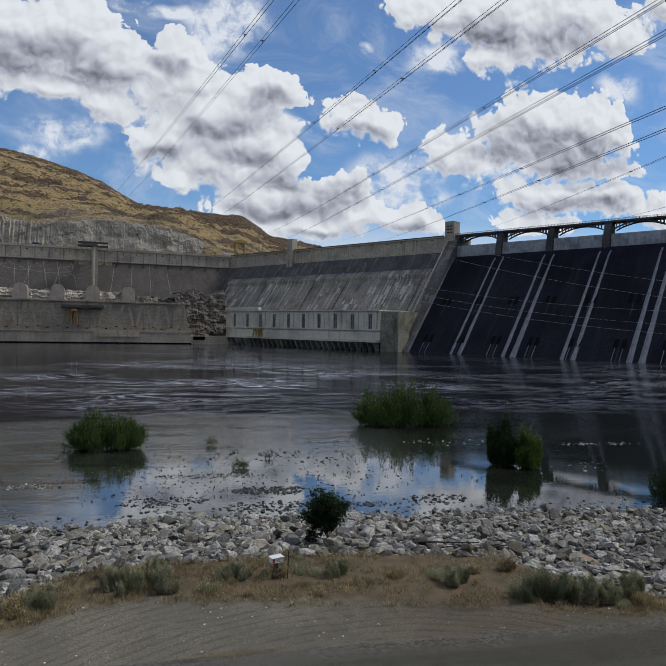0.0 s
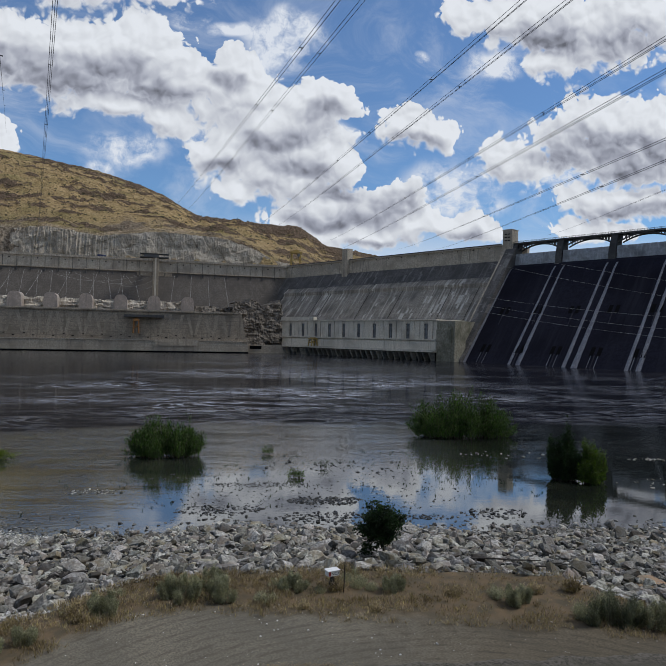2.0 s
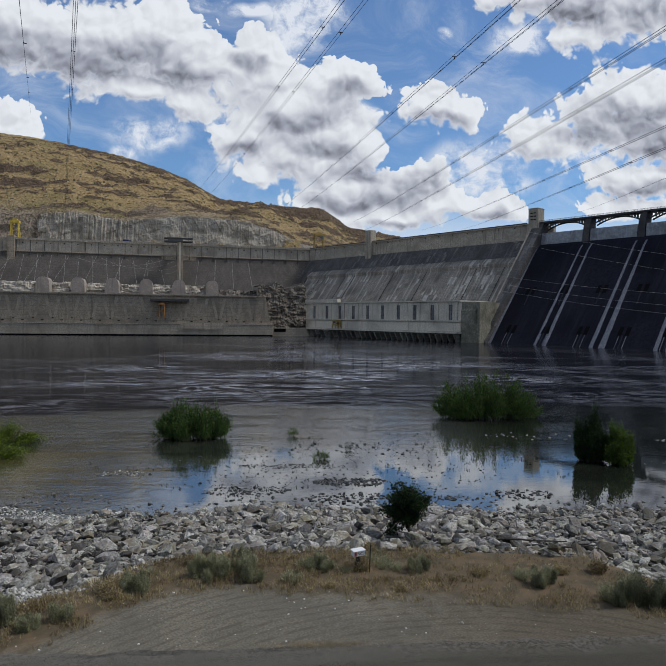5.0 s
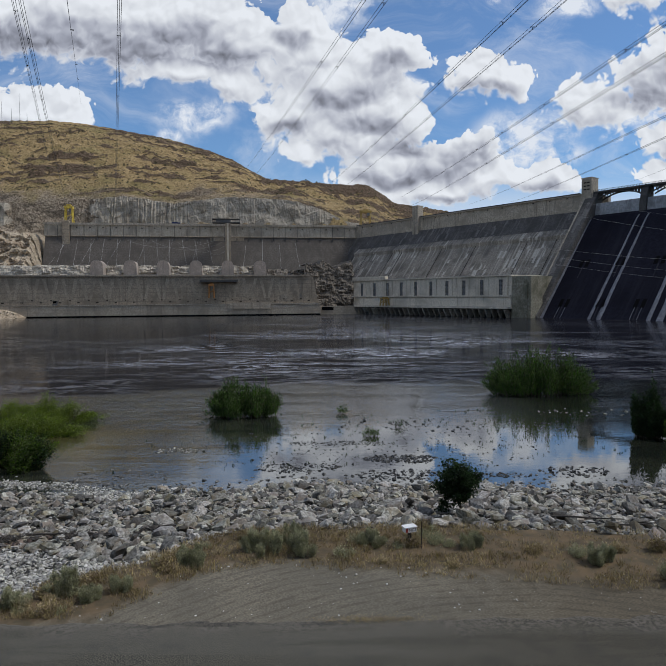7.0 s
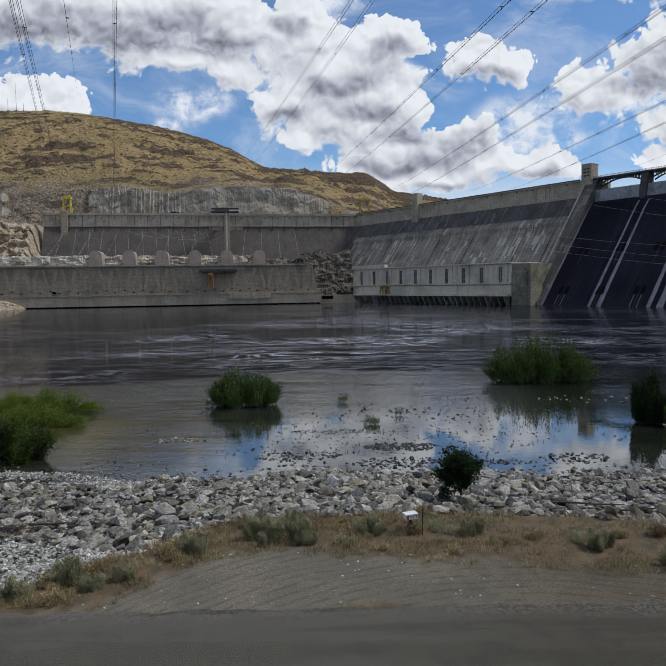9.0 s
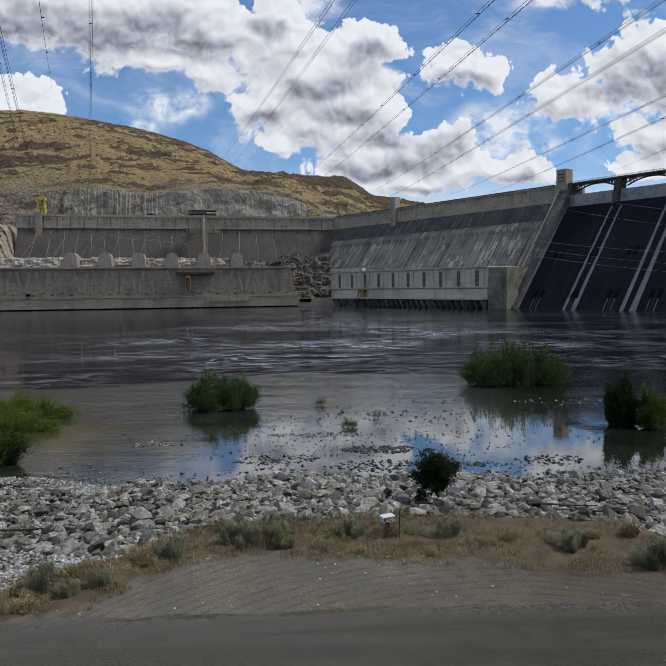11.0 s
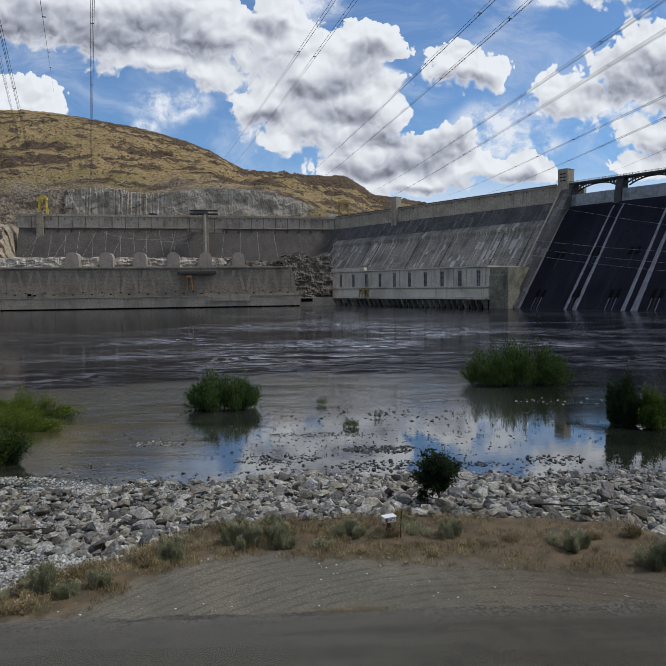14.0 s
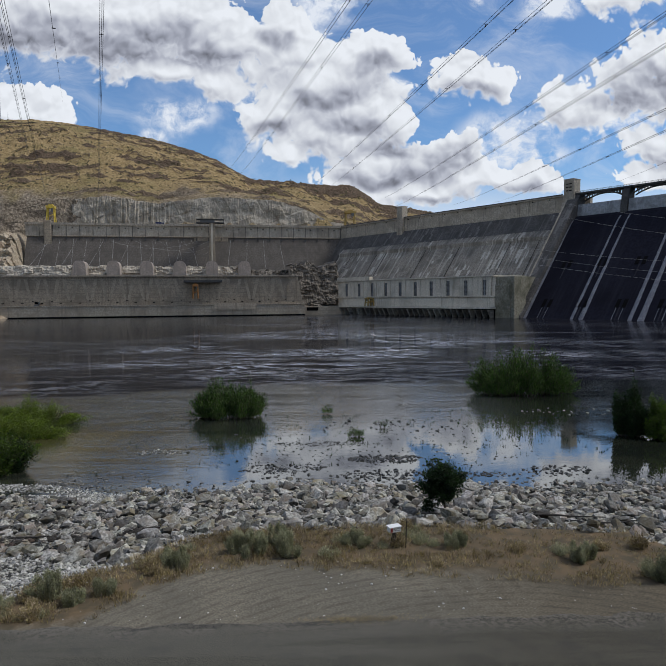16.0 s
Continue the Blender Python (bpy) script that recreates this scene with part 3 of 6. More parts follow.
def water_material():
    """Calm clear shallows by the bank, ruffled current beyond with sky glints painted as pale streaks."""
    m = bpy.data.materials.new("river_water")
    m.use_nodes = True
    k = Nodes(m.node_tree)
    pos = k.add("ShaderNodeNewGeometry").outputs["Position"]
    u, w = k.vec("DOT_PRODUCT", pos, tuple(RG)), k.vec("DOT_PRODUCT", pos, tuple(FW))
    flow = k.add("ShaderNodeCombineXYZ")
    k.link(u, flow.inputs[0])
    k.link(w, flow.inputs[1])
    edge = k.noise(k.vec("MULTIPLY", flow.outputs[0], (0.02, 0.05, 0)), 1.0, 3.0)
    line = k.math("ADD", w, k.math("MULTIPLY", k.math("SUBTRACT", edge, 0.5), 22.0))
    river = k.ramp(k.math("ADD", line, k.ramp(u, -14.0, -45.0, 0.0, 16.0)), 131.0, 141.0)
    # a light ruffle over the outer and upstream shallows, none in the sheltered middle
    stir = k.ramp(k.math("ADD", u, k.math("MULTIPLY", k.math("SUBTRACT", edge, 0.5), 16.0)), -3.0, -20.0)
    drift = k.noise(k.vec("MULTIPLY", flow.outputs[0], (0.010, 0.03, 0)), 1.0, 3.0, 0.5, 0.5)
    swirl = k.add("ShaderNodeCombineXYZ")
    k.link(k.math("MULTIPLY", k.math("SUBTRACT", k.noise(k.vec("MULTIPLY", flow.outputs[0], (0.018, 0.030, 0)), 1.0, 3.0, 0.55), 0.5), 30.0), swirl.inputs[1])
    bend = k.vec("ADD", flow.outputs[0], swirl.outputs[0])
    run = k.noise(k.vec("MULTIPLY", bend, (0.034, 0.16, 0)), 1.0, 9.0, 0.72, 1.1)
    fine_run = k.noise(k.vec("MULTIPLY", bend, (0.22, 0.90, 0)), 1.0, 6.0, 0.72, 0.6)
    zone = k.math("MULTIPLY", k.math("MULTIPLY", k.ramp(w, 400.0, 230.0, 0.25, 1.0), k.ramp(w, 140.0, 185.0, 0.35, 1.0)), k.ramp(k.math("ADD", u, k.math("MULTIPLY", k.math("SUBTRACT", drift, 0.5), 120.0)), -75.0, -25.0, 0.12, 1.0))
    zone = k.math("MULTIPLY", zone, k.ramp(u, 45.0, 95.0, 1.0, 0.4))
    ridge = k.math("SUBTRACT", 1.0, k.math("ABSOLUTE", k.math("MULTIPLY", k.math("SUBTRACT", run, 0.5), 16.0)))
    streaks = k.math("MULTIPLY", k.ramp(k.math("ADD", ridge, k.math("MULTIPLY", k.math("SUBTRACT", fine_run, 0.5), 2.8)), 0.50, 0.95), k.math("MULTIPLY", zone, k.ramp(k.noise(k.vec("MULTIPLY", flow.outputs[0], (0.012, 0.022, 0)), 1.0, 4.0, 0.6, 0.6), 0.40, 0.58, 0.04, 1.0)))
    wave = k.noise(k.vec("MULTIPLY", flow.outputs[0], (0.55, 1.0, 0)), 1.0, 4.0, 0.6)
    ripple = k.noise(k.vec("MULTIPLY", flow.outputs[0], (1.6, 2.6, 0)), 1.0, 4.0, 0.6)
    calm = k.noise(flow.outputs[0], 0.9, 2.0, 0.5)
    chop = k.math("ADD", k.math("MULTIPLY", wave, 0.5), k.math("MULTIPLY", ripple, 0.3))
    patches = k.noise(k.vec("MULTIPLY", flow.outputs[0], (0.05, 0.16, 0)), 1.0, 5.0, 0.6, 0.6)
    force = k.math("ADD", k.math("MULTIPLY", river, k.math("ADD", 0.026, k.math("MULTIPLY", streaks, 0.45))), k.math("MULTIPLY", k.math("SUBTRACT", 1.0, river), k.math("MULTIPLY", k.ramp(patches, 0.35, 0.65, 0.5, 1.3), k.math("ADD", k.math("MULTIPLY", k.ramp(line, 80.0, 112.0, 0.008, 0.13), k.ramp(u, 26.0, 46.0, 1.0, 0.6)), k.math("MULTIPLY", stir, 0.07)))))
    height = k.math("ADD", k.math("MULTIPLY", chop, force), k.math("MULTIPLY", calm, 0.003))
    rough = k.math("ADD", 0.012, k.math("MULTIPLY", stir, k.ramp(patches, 0.35, 0.65, 0.02, 0.06)))
    rough = k.mix(river, rough, k.math("ADD", 0.06, k.math("MULTIPLY", streaks, 0.2)))
    rough = k.math("ADD", rough, k.ramp(u, 28.0, 75.0, 0.0, 0.06))
    rough = k.math("MAXIMUM", rough, 0.015)
    n = k.add("ShaderNodeBump")
    n.inputs["Strength"].default_value, n.inputs["Distance"].default_value = 1.0, 0.6
    k.link(height, n.inputs["Height"])
    weedy = k.noise(k.vec("MULTIPLY", flow.outputs[0], (0.09, 0.16, 0)), 1.0, 5.0, 0.6)
    shallow = k.mix(k.ramp(weedy, 0.4, 0.62), (0.014, 0.016, 0.013), (0.034, 0.036, 0.024))
    # a pale bar of colour stands for sky mirrored in the outer shallows
    bar = k.math("MULTIPLY", k.ramp(line, 86.0, 104.0), k.math("MULTIPLY", k.ramp(u, 40.0, 26.0), k.ramp(u, -12.0, 2.0)))
    shallow = k.mix(bar, shallow, (0.045, 0.047, 0.044))
    shallow = k.mix(k.math("MULTIPLY", k.ramp(u, -22.0, -29.0), k.math("MULTIPLY", k.ramp(line, 92.0, 84.0), k.ramp(line, 70.0, 77.0))), shallow, (0.060, 0.052, 0.022))
    shallow = k.mix(k.ramp(u, 28.0, 44.0), shallow, (0.010, 0.012, 0.009))
    col = k.mix(river, shallow, (0.0075, 0.0078, 0.0105))
    # pale colour on the streaks stands for ripples mirroring the sky
    col = k.mix(k.math("MULTIPLY", k.math("MULTIPLY", streaks, river), 0.9), col, (0.55, 0.56, 0.62))
    b = k.add("ShaderNodeBsdfPrincipled")
    k.link(col, b.inputs["Base Color"])
    k.link(rough, b.inputs["Roughness"])
    gloss = k.math("ADD", 1.45, k.math("MULTIPLY", k.ramp(u, 44.0, 30.0), k.ramp(u, -24.0, -6.0, 0.75, 2.5)))
    deep = k.math("MULTIPLY", river, k.math("SUBTRACT", 1.0, streaks))
    k.link(k.math("ADD", k.math("MULTIPLY", gloss, k.math("SUBTRACT", 1.0, deep)), k.math("MULTIPLY", deep, 1.07)), b.inputs["IOR"])
    k.link(n.outputs[0], b.inputs["Normal"])
    k.link(b.outputs[0], k.add("ShaderNodeOutputMaterial").inputs[0])
    return m


M["asphalt"] = asphalt_material()
M["water"] = water_material()
M["ground"] = ground_material()


def hill_material():
    """Dry golden grass broken by ledges of dark rock and brush."""
    m = bpy.data.materials.new("hill_grass_and_rock")
    m.use_nodes = True
    k = Nodes(m.node_tree)
    pos = k.add("ShaderNodeNewGeometry").outputs["Position"]
    u, w = k.vec("DOT_PRODUCT", pos, tuple(RG)), k.vec("DOT_PRODUCT", pos, tuple(FW))
    sep = k.add("ShaderNodeSeparateXYZ")
    k.link(pos, sep.inputs[0])
    z = sep.outputs[2]
    bare = k.add("ShaderNodeAttribute")
    bare.attribute_name = "rock"
    fine, mid = k.noise(pos, 0.3, 7.0, 0.65), k.noise(pos, 0.02, 5.0, 0.6)
    tiny = k.noise(k.vec("MULTIPLY", pos, (1.0, 1.0, 2.2)), 0.55, 6.0, 0.7)
    ledge = k.math("ADD", bare.outputs["Fac"], k.math("MULTIPLY", k.math("SUBTRACT", fine, 0.5), 1.3))
    brush = k.noise(pos, 0.16, 3.0, 0.5)
    grass = k.mix(k.ramp(fine, 0.3, 0.7), (0.285, 0.198, 0.092), (0.51, 0.372, 0.188))
    grass = k.mix(k.math("MULTIPLY", k.ramp(mid, 0.45, 0.65), 0.7), grass, (0.255, 0.21, 0.088))
    rock = k.mix(k.ramp(tiny, 0.38, 0.64), (0.040, 0.028, 0.021), (0.26, 0.186, 0.128))
    col = k.mix(k.math("MULTIPLY", k.ramp(ledge, 0.28, 0.70), k.ramp(tiny, 0.25, 0.5, 0.6, 1.0)), grass, rock)
    col = k.mix(k.math("MULTIPLY", k.ramp(brush, 0.60, 0.63), 0.85), col, (0.06, 0.055, 0.03))
    speck = k.noise(pos, 0.42, 4.0, 0.7)
    col = k.mix(k.math("MULTIPLY", k.ramp(speck, 0.57, 0.60), k.ramp(mid, 0.35, 0.6, 0.1, 0.55)), col, (0.10, 0.075, 0.048))
    scree = k.mix(k.ramp(fine, 0.35, 0.65), (0.15, 0.118, 0.085), (0.42, 0.345, 0.255))
    strata = k.noise(k.vec("MULTIPLY", pos, (0.022, 0.022, 0.075)), 1.0, 9.0, 0.75, 0.8)
    scree = k.mix(k.math("MULTIPLY", k.ramp(strata, 0.48, 0.58), 0.75), scree, (0.07, 0.058, 0.045))
    low = k.ramp(k.math("ADD", z, k.math("MULTIPLY", k.math("SUBTRACT", mid, 0.5), 120.0)), 190.0, 150.0)
    band = k.ramp(k.math("ADD", z, k.math("MULTIPLY", k.math("SUBTRACT", mid, 0.5), 110.0)), 182.0, 150.0, 0.0, 0.7)
    col = k.mix(k.math("MAXIMUM", k.math("MULTIPLY", low, k.ramp(u, -240.0, -330.0)), k.math("MULTIPLY", band, k.ramp(u, 10.0, -110.0, 0.15, 1.0))), col, scree)
    b = k.add("ShaderNodeBsdfPrincipled")
    k.link(col, b.inputs["Base Color"])
    b.inputs["Roughness"].default_value = 0.95
    b.inputs["Specular IOR Level"].default_value = 0.1
    n = k.add("ShaderNodeBump")
    n.inputs["Strength"].default_value, n.inputs["Distance"].default_value = 0.9, 3.0
    k.link(k.math("ADD", k.math("MULTIPLY", ledge, 1.5), k.math("MULTIPLY", fine, 0.35)), n.inputs["Height"])
    k.link(n.outputs[0], b.inputs["Normal"])
    k.link(b.outputs[0], k.add("ShaderNodeOutputMaterial").inputs[0])
    return m


M["hill"] = hill_material()


# ---------------------------------------------------------------- mesh helpers
def mesh_from(bm, name):
    me = bpy.data.meshes.new(name)
    bmesh.ops.recalc_face_normals(bm, faces=bm.faces)
    bm.to_mesh(me)
    bm.free()
    return me


def part(name, bm, material, parent, label="", smooth=False):
    """Links a bmesh as one mesh object under a thing or a part."""
    me = mesh_from(bm, name) if isinstance(bm, bmesh.types.BMesh) else bm
    if material and not me.materials:
        me.materials.append(material)
    if smooth:
        me.shade_smooth()
    ob = new(name, me)
    if parent:
        ob.parent = parent
    return tagged(ob, label)


def thing(name, label, category, m=None, group="", kind=""):
    ob = tagged(new(name), label, category, group, kind)
    ob.empty_display_size = 0.5
    if m is not None:
        ob.matrix_basis = m
    return ob


def box(x0, x1, y0, y1, z0, z1, bm=None, bevel=0.0):
    bm = bm or bmesh.new()
    made = bmesh.ops.create_cube(bm, size=1.0, matrix=Matrix.Translation(((x0 + x1) / 2, (y0 + y1) / 2, (z0 + z1) / 2)) @ Matrix.Diagonal((x1 - x0, y1 - y0, z1 - z0, 1)))
    if bevel:
        edges = list({e for v in made["verts"] for e in v.link_edges})
        bmesh.ops.bevel(bm, geom=edges, offset=bevel, segments=1, affect="EDGES")
    return bm


def prism(outline, x0, x1, bm=None):
    """An outline of (y, z) pairs drawn out along x."""
    bm = bm or bmesh.new()
    a = [bm.verts.new((x0, y, z)) for y, z in outline]
    b = [bm.verts.new((x1, y, z)) for y, z in outline]
    n = len(outline)
    bm.faces.new(a)
    bm.faces.new(b[::-1])
    for i in range(n):
        bm.faces.new((a[i], b[i], b[(i + 1) % n], a[(i + 1) % n]))
    return bm


def prism_y(outline, y0, y1, bm=None):
    """An outline of (x, z) pairs drawn out along y."""
    bm = bm or bmesh.new()
    a = [bm.verts.new((x, y0, z)) for x, z in outline]
    b = [bm.verts.new((x, y1, z)) for x, z in outline]
    n = len(outline)
    bm.faces.new(a)
    bm.faces.new(b[::-1])
    for i in range(n):
        bm.faces.new((a[i], b[i], b[(i + 1) % n], a[(i + 1) % n]))
    return bm


def rod(p, q, r, bm=None, sides=6, r2=None):
    """A tapered bar from p to q."""
    bm = bm or bmesh.new()
    p, q = Vector(p), Vector(q)
    d = q - p
    m = Matrix.Translation((p + q) / 2) @ d.to_track_quat("Z", "Y").to_matrix().to_4x4()
    bmesh.ops.create_cone(bm, cap_ends=True, segments=sides, radius1=r, radius2=r if r2 is None else r2, depth=d.length, matrix=m)
    return bm


def strand(points, r, bm, sides=4):
    """One unbroken tube through the points."""
    rings = []
    for i, p in enumerate(points):
        d = (points[min(i + 1, len(points) - 1)] - points[max(i - 1, 0)]).normalized()
        s = d.cross(Vector((0, 0, 1))).normalized()
        t = s.cross(d)
        rings.append([bm.verts.new(p + (s * math.cos(6.2832 * j / sides) + t * math.sin(6.2832 * j / sides)) * r) for j in range(sides)])
    for a, b in zip(rings, rings[1:]):
        for j in range(sides):
            bm.faces.new((a[j], a[(j + 1) % sides], b[(j + 1) % sides], b[j]))
    bm.faces.new(rings[0])
    bm.faces.new(rings[-1][::-1])


def smooth_step(t):
    t = min(max(t, 0.0), 1.0)
    return t * t * (3 - 2 * t)


def along(points, x):
    """Straight interpolation through (x, value) pairs."""
    if x <= points[0][0]:
        return points[0][1]
    for (a, va), (b, vb) in zip(points, points[1:]):
        if x <= b:
            return va + (vb - va) * (x - a) / (b - a)
    return points[-1][1]


def sheet(xs, ys, height):
    """A height field over a grid of lines."""
    verts = [(x, y, height(x, y)) for y in ys for x in xs]
    n = len(xs)
    faces = [(j * n + i, j * n + i + 1, (j + 1) * n + i + 1, (j + 1) * n + i) for j in range(len(ys) - 1) for i in range(n - 1)]
    me = bpy.data.meshes.new("sheet")
    me.from_pydata(verts, [], faces)
    return me


def fbm(x, y, z=0.0, octaves=4):
    return noise.fractal((x, y, z), 1.0, 2.0, octaves)


# ---------------------------------------------------------------- bank, river, hills
SHORE = [(-60, 69), (-35, 66.7), (-25.7, 65.3), (-19, 62), (-9.3, 60.7), (-1.7, 63.8), (6.5, 61.5), (11, 63), (21.7, 60.4), (31.7, 61), (48.8, 59.4), (80, 58)]
ROCKTOP = [(-40, 12), (-14, 20.5), (-11.7, 21.7), (-9.4, 23.4), (-7.5, 25), (-5.7, 26.9), (-4.4, 28.4), (4, 28.8), (11.3, 28.0), (14.0, 27.6), (15.2, 25.5), (16.5, 22.9), (20, 21.4), (40, 17)]
VERGE_LINE = [(-30, 17.0), (-14, 19.3), (-10.6, 19.9), (-7.6, 20.4), (-6.9, 21.8), (-5.8, 23.1), (-4.5, 24.5), (-1.6, 25.2), (1.7, 24.4), (4.8, 23.8), (7.8, 23.3), (11.5, 22.6), (13, 21.9), (17, 20.8), (30, 18)]
BENCH = 8.0


def ground_height(u, w):
    if w < 13:
        return 16.9 - 8.9 * smooth_step((w - 0.8) / 12.2)
    rt, sh = along(ROCKTOP, u), along(SHORE, u)
    if w < rt:
        return BENCH + 0.12 * fbm(u * 0.35, w * 0.35) * smooth_step((w - 20.5) / 2)
    if w < sh:
        t = (w - rt) / (sh - rt)
        drop = 0.12 * smooth_step(t / 0.06) + 0.88 * t
        pool = 2.6 * math.exp(-((u + 29) / 4.2) ** 2 - ((w - 60.3) / 1.3) ** 2)
        return BENCH * (1 - drop) - pool - 0.25 * t + 0.35 * fbm(u * 0.25, w * 0.25) * smooth_step(t * 6) * smooth_step((1 - t) * 4)
    if w < 118:
        return -0.25 - 0.6 * (w - sh) / 55 + 0.12 * fbm(u * 0.1, w * 0.1)
    return max(-0.85 - (w - 118) * 0.12, -9.0)


def spread(a, b, step, grow, stop):
    out = [a]
    while out[-1] < b:
        out.append(out[-1] + step)
    s = step
    while out[-1] < stop:
        s *= grow
        out.append(out[-1] + s)
    return out


us = spread(0, 56, 0.7, 1.25, 3200)
us = [-x for x in us[:0:-1]] + us
ws = [-x for x in spread(0, 2, 1.0, 1.3, 900)[:0:-1]] + spread(0, 72, 0.6, 1.16, 4200)
ground = part("ground", sheet(us, ws, ground_height), M["ground"], None, smooth=True)
verge = ground.data.attributes.new("verge", "FLOAT", "POINT")
verge.data.foreach_set("value", [v.co.y - along(VERGE_LINE, v.co.x) for v in ground.data.vertices])
ground.matrix_basis = BANK
tagged(ground, "dusty dirt turn-out, grassy verge and gravelly river bank", "ground", kind="structure")

road = part("road", sheet([x * 0.25 - 40 for x in range(281)], [12.9 + 0.6 * i for i in range(12)] + [19.6 + 0.08 * i for i in range(14)], lambda u, w: BENCH + 0.045 - 0.06 * smooth_step((w - 20.25 - 0.22 * fbm(u * 0.8, 7)) / 0.15)), M["asphalt"], None)
road.matrix_basis = BANK
tagged(road, "worn grey asphalt road with crumbling edge", "road", kind="structure")

bm = bmesh.new()
bmesh.ops.create_grid(bm, x_segments=1, y_segments=1, size=1.0, matrix=Matrix.Translation((-150, 1040, 0)) @ Matrix.Diagonal((1850, 985, 1, 1)))
river = part("water", bm, M["water"], None)
river.matrix_basis = BANK
tagged(river, "dark rippled river with calm mirror-like shallows", "river", kind="structure")

RIDGE = [(-900, 330), (-634, 366), (-526, 366), (-468, 360), (-385, 344), (-302, 329), (-219, 304), (-178, 287), (-136, 261), (-111, 248), (-23, 242), (57, 237), (82, 239), (112, 222), (141, 201), (218, 188), (400, 150), (900, 120)]
CLIFF = [(-900, 150), (-445, 147), (-324, 151), (-275, 156), (-235, 150), (-206, 145), (-160, 151), (-126, 154), (-45, 149), (-5, 137), (30, 119), (120, 104), (900, 90)]


def rockiness(u, w):
    """How far bare rock breaks through the grass: ledges along the slope, the rim of the ridge, the knob at its end."""
    a = fbm(u * 0.0065 + 0.002 * w, w * 0.050 - u * 0.005, 11) + 0.55 * fbm(u * 0.028, w * 0.12, 4)
    rim = 0.55 * smooth_step((w - 1235) / 50) * smooth_step((u / (w / 1300) + 480) / 90)
    knob = 0.95 * smooth_step((u + 130) / 60) * smooth_step((w - 1080) / 130)
    outcrop = 0.6 * math.exp(-((u + 390) / 75) ** 2 - ((w - 1000) / 30) ** 2)
    return smooth_step((a + rim + knob + outcrop - 0.12) / 0.34)


def hill_height(u, w):
    s = w / 1300.0
    top, cut = along(RIDGE, u / s), along(CLIFF, u * 900 / w)
    if w < 900:
        foot = -25 + 37 * smooth_step((w - 690) / 40) + 96 * smooth_step((w - 690) / 185)
        foot = foot if u < -395 else (min(foot, 20) if w < 870 else foot)
        foot += 9.0 * fbm(u * 0.04, w * 0.04) + 11.0 * abs(fbm(u * 0.12, w * 0.12)) + 4.5 * fbm(u * 0.014, w * 0.014)
        return min(foot, cut - 3) if w > 880 else foot
    rough = rockiness(u, w)
    rugged = rough * (1.2 + 3.6 * abs(fbm(u * 0.07, w * 0.12, 2)) + 1.5 * noise.cell((u * 0.11, w * 0.16, 5)))
    if w < 1300:
        t = (w - 900) / 400
        z = cut + (top - cut) * (t ** 0.92)
        f = (w / 17.0 + 0.9 * fbm(u * 0.02, w * 0.02, 6)) % 1.0
        rugged += rough * 6.5 * (smooth_step((f - 0.4) / 0.25) - f)
        return z + rugged * (1 - 0.6 * smooth_step((t - 0.8) / 0.2)) + (9 * fbm(u * 0.012, w * 0.02, 3) + 8.0 * abs(fbm(u * 0.02 + 9, w * 0.05)) + 3.0 * fbm(u * 0.05, w * 0.12, 7)) * math.sin(math.pi * min(t * 1.05, 1)) + 1.6 * fbm(u * 0.09, w * 0.09, 5)
    return top + 0.4 * rugged - (w - 1300) * 0.32 + 1.6 * fbm(u * 0.09, w * 0.09, 5)


hw = [690 + 5 * i for i in range(42)] + [899.5] + [902 + 3 * i for i in range(134)] + [1320 + 60 * i for i in range(12)]
hill = part("hill", sheet([-1000 - 40 * i for i in range(6)][::-1] + [-996 + 4 * i for i in range(340)] + [370 + 30 * i for i in range(18)], hw, hill_height), M["hill"], None, smooth=True)
bare = hill.data.attributes.new("rock", "FLOAT", "POINT")
bare.data.foreach_set("value", [rockiness(v.co.x, v.co.y) if v.co.y > 900 else 0.0 for v in hill.data.vertices])
hill.matrix_basis = BANK
tagged(hill, "dry golden grass hill with dark rocky ledges", "hill", kind="structure")


rows_n, cols_n = 40, 640
bm = bmesh.new()
grid = []
for j in range(rows_n + 1):
    line = []
    for i in range(cols_n + 1):
        u = -560 + 680 * i / cols_n
        top = along(CLIFF, u) + 2.5
        t = j / rows_n
        z = 92 + (top - 92) * t
        slope = smooth_step((-316 - u) / 16) * smooth_step((u + 434) / 14)
        drill = smooth_step((-185 - u) / 20)
        w = 886 + 12 * t + 2.6 * fbm(u * 0.03, z * 0.05) + 0.7 * fbm(u * 0.16, z * 0.10, 4) + 0.9 * abs(fbm(u * 0.35 - z * 0.2, z * 0.3, 8)) + (0.5 + drill) * 0.8 * noise.cell((u * (0.2 + 0.3 * drill), z * 0.02, 3)) + 0.9 * noise.cell((u * 0.07 + z * 0.04, z * 0.05 - u * 0.02, 9))
        q = t * 4 + 0.8 * fbm(u * 0.03, 5)
        w += slope * (20 * t + 5 * (math.floor(q) + smooth_step((q - math.floor(q)) / 0.3) - q) + 2.5 * fbm(u * 0.12, z * 0.2, 6))
        if t == 1:
            w += 10
        line.append(bm.verts.new((u, w, z + (1.2 * fbm(u * 0.1, 3) if t > 0.9 else 0))))
    grid.append(line)
for j in range(rows_n):
    for i in range(cols_n):
        bm.faces.new((grid[j][i], grid[j][i + 1], grid[j + 1][i + 1], grid[j + 1][i]))
for f in bm.faces:
    c = f.calc_center_median()
    f.material_index = 1 if -430 + 9 * fbm(c.z * 0.1, 2) < c.x < -318 + 16 * fbm(c.z * 0.09, c.x * 0.03) else 0
cliff = part("rock_face", bm, M["rockcut"], None)
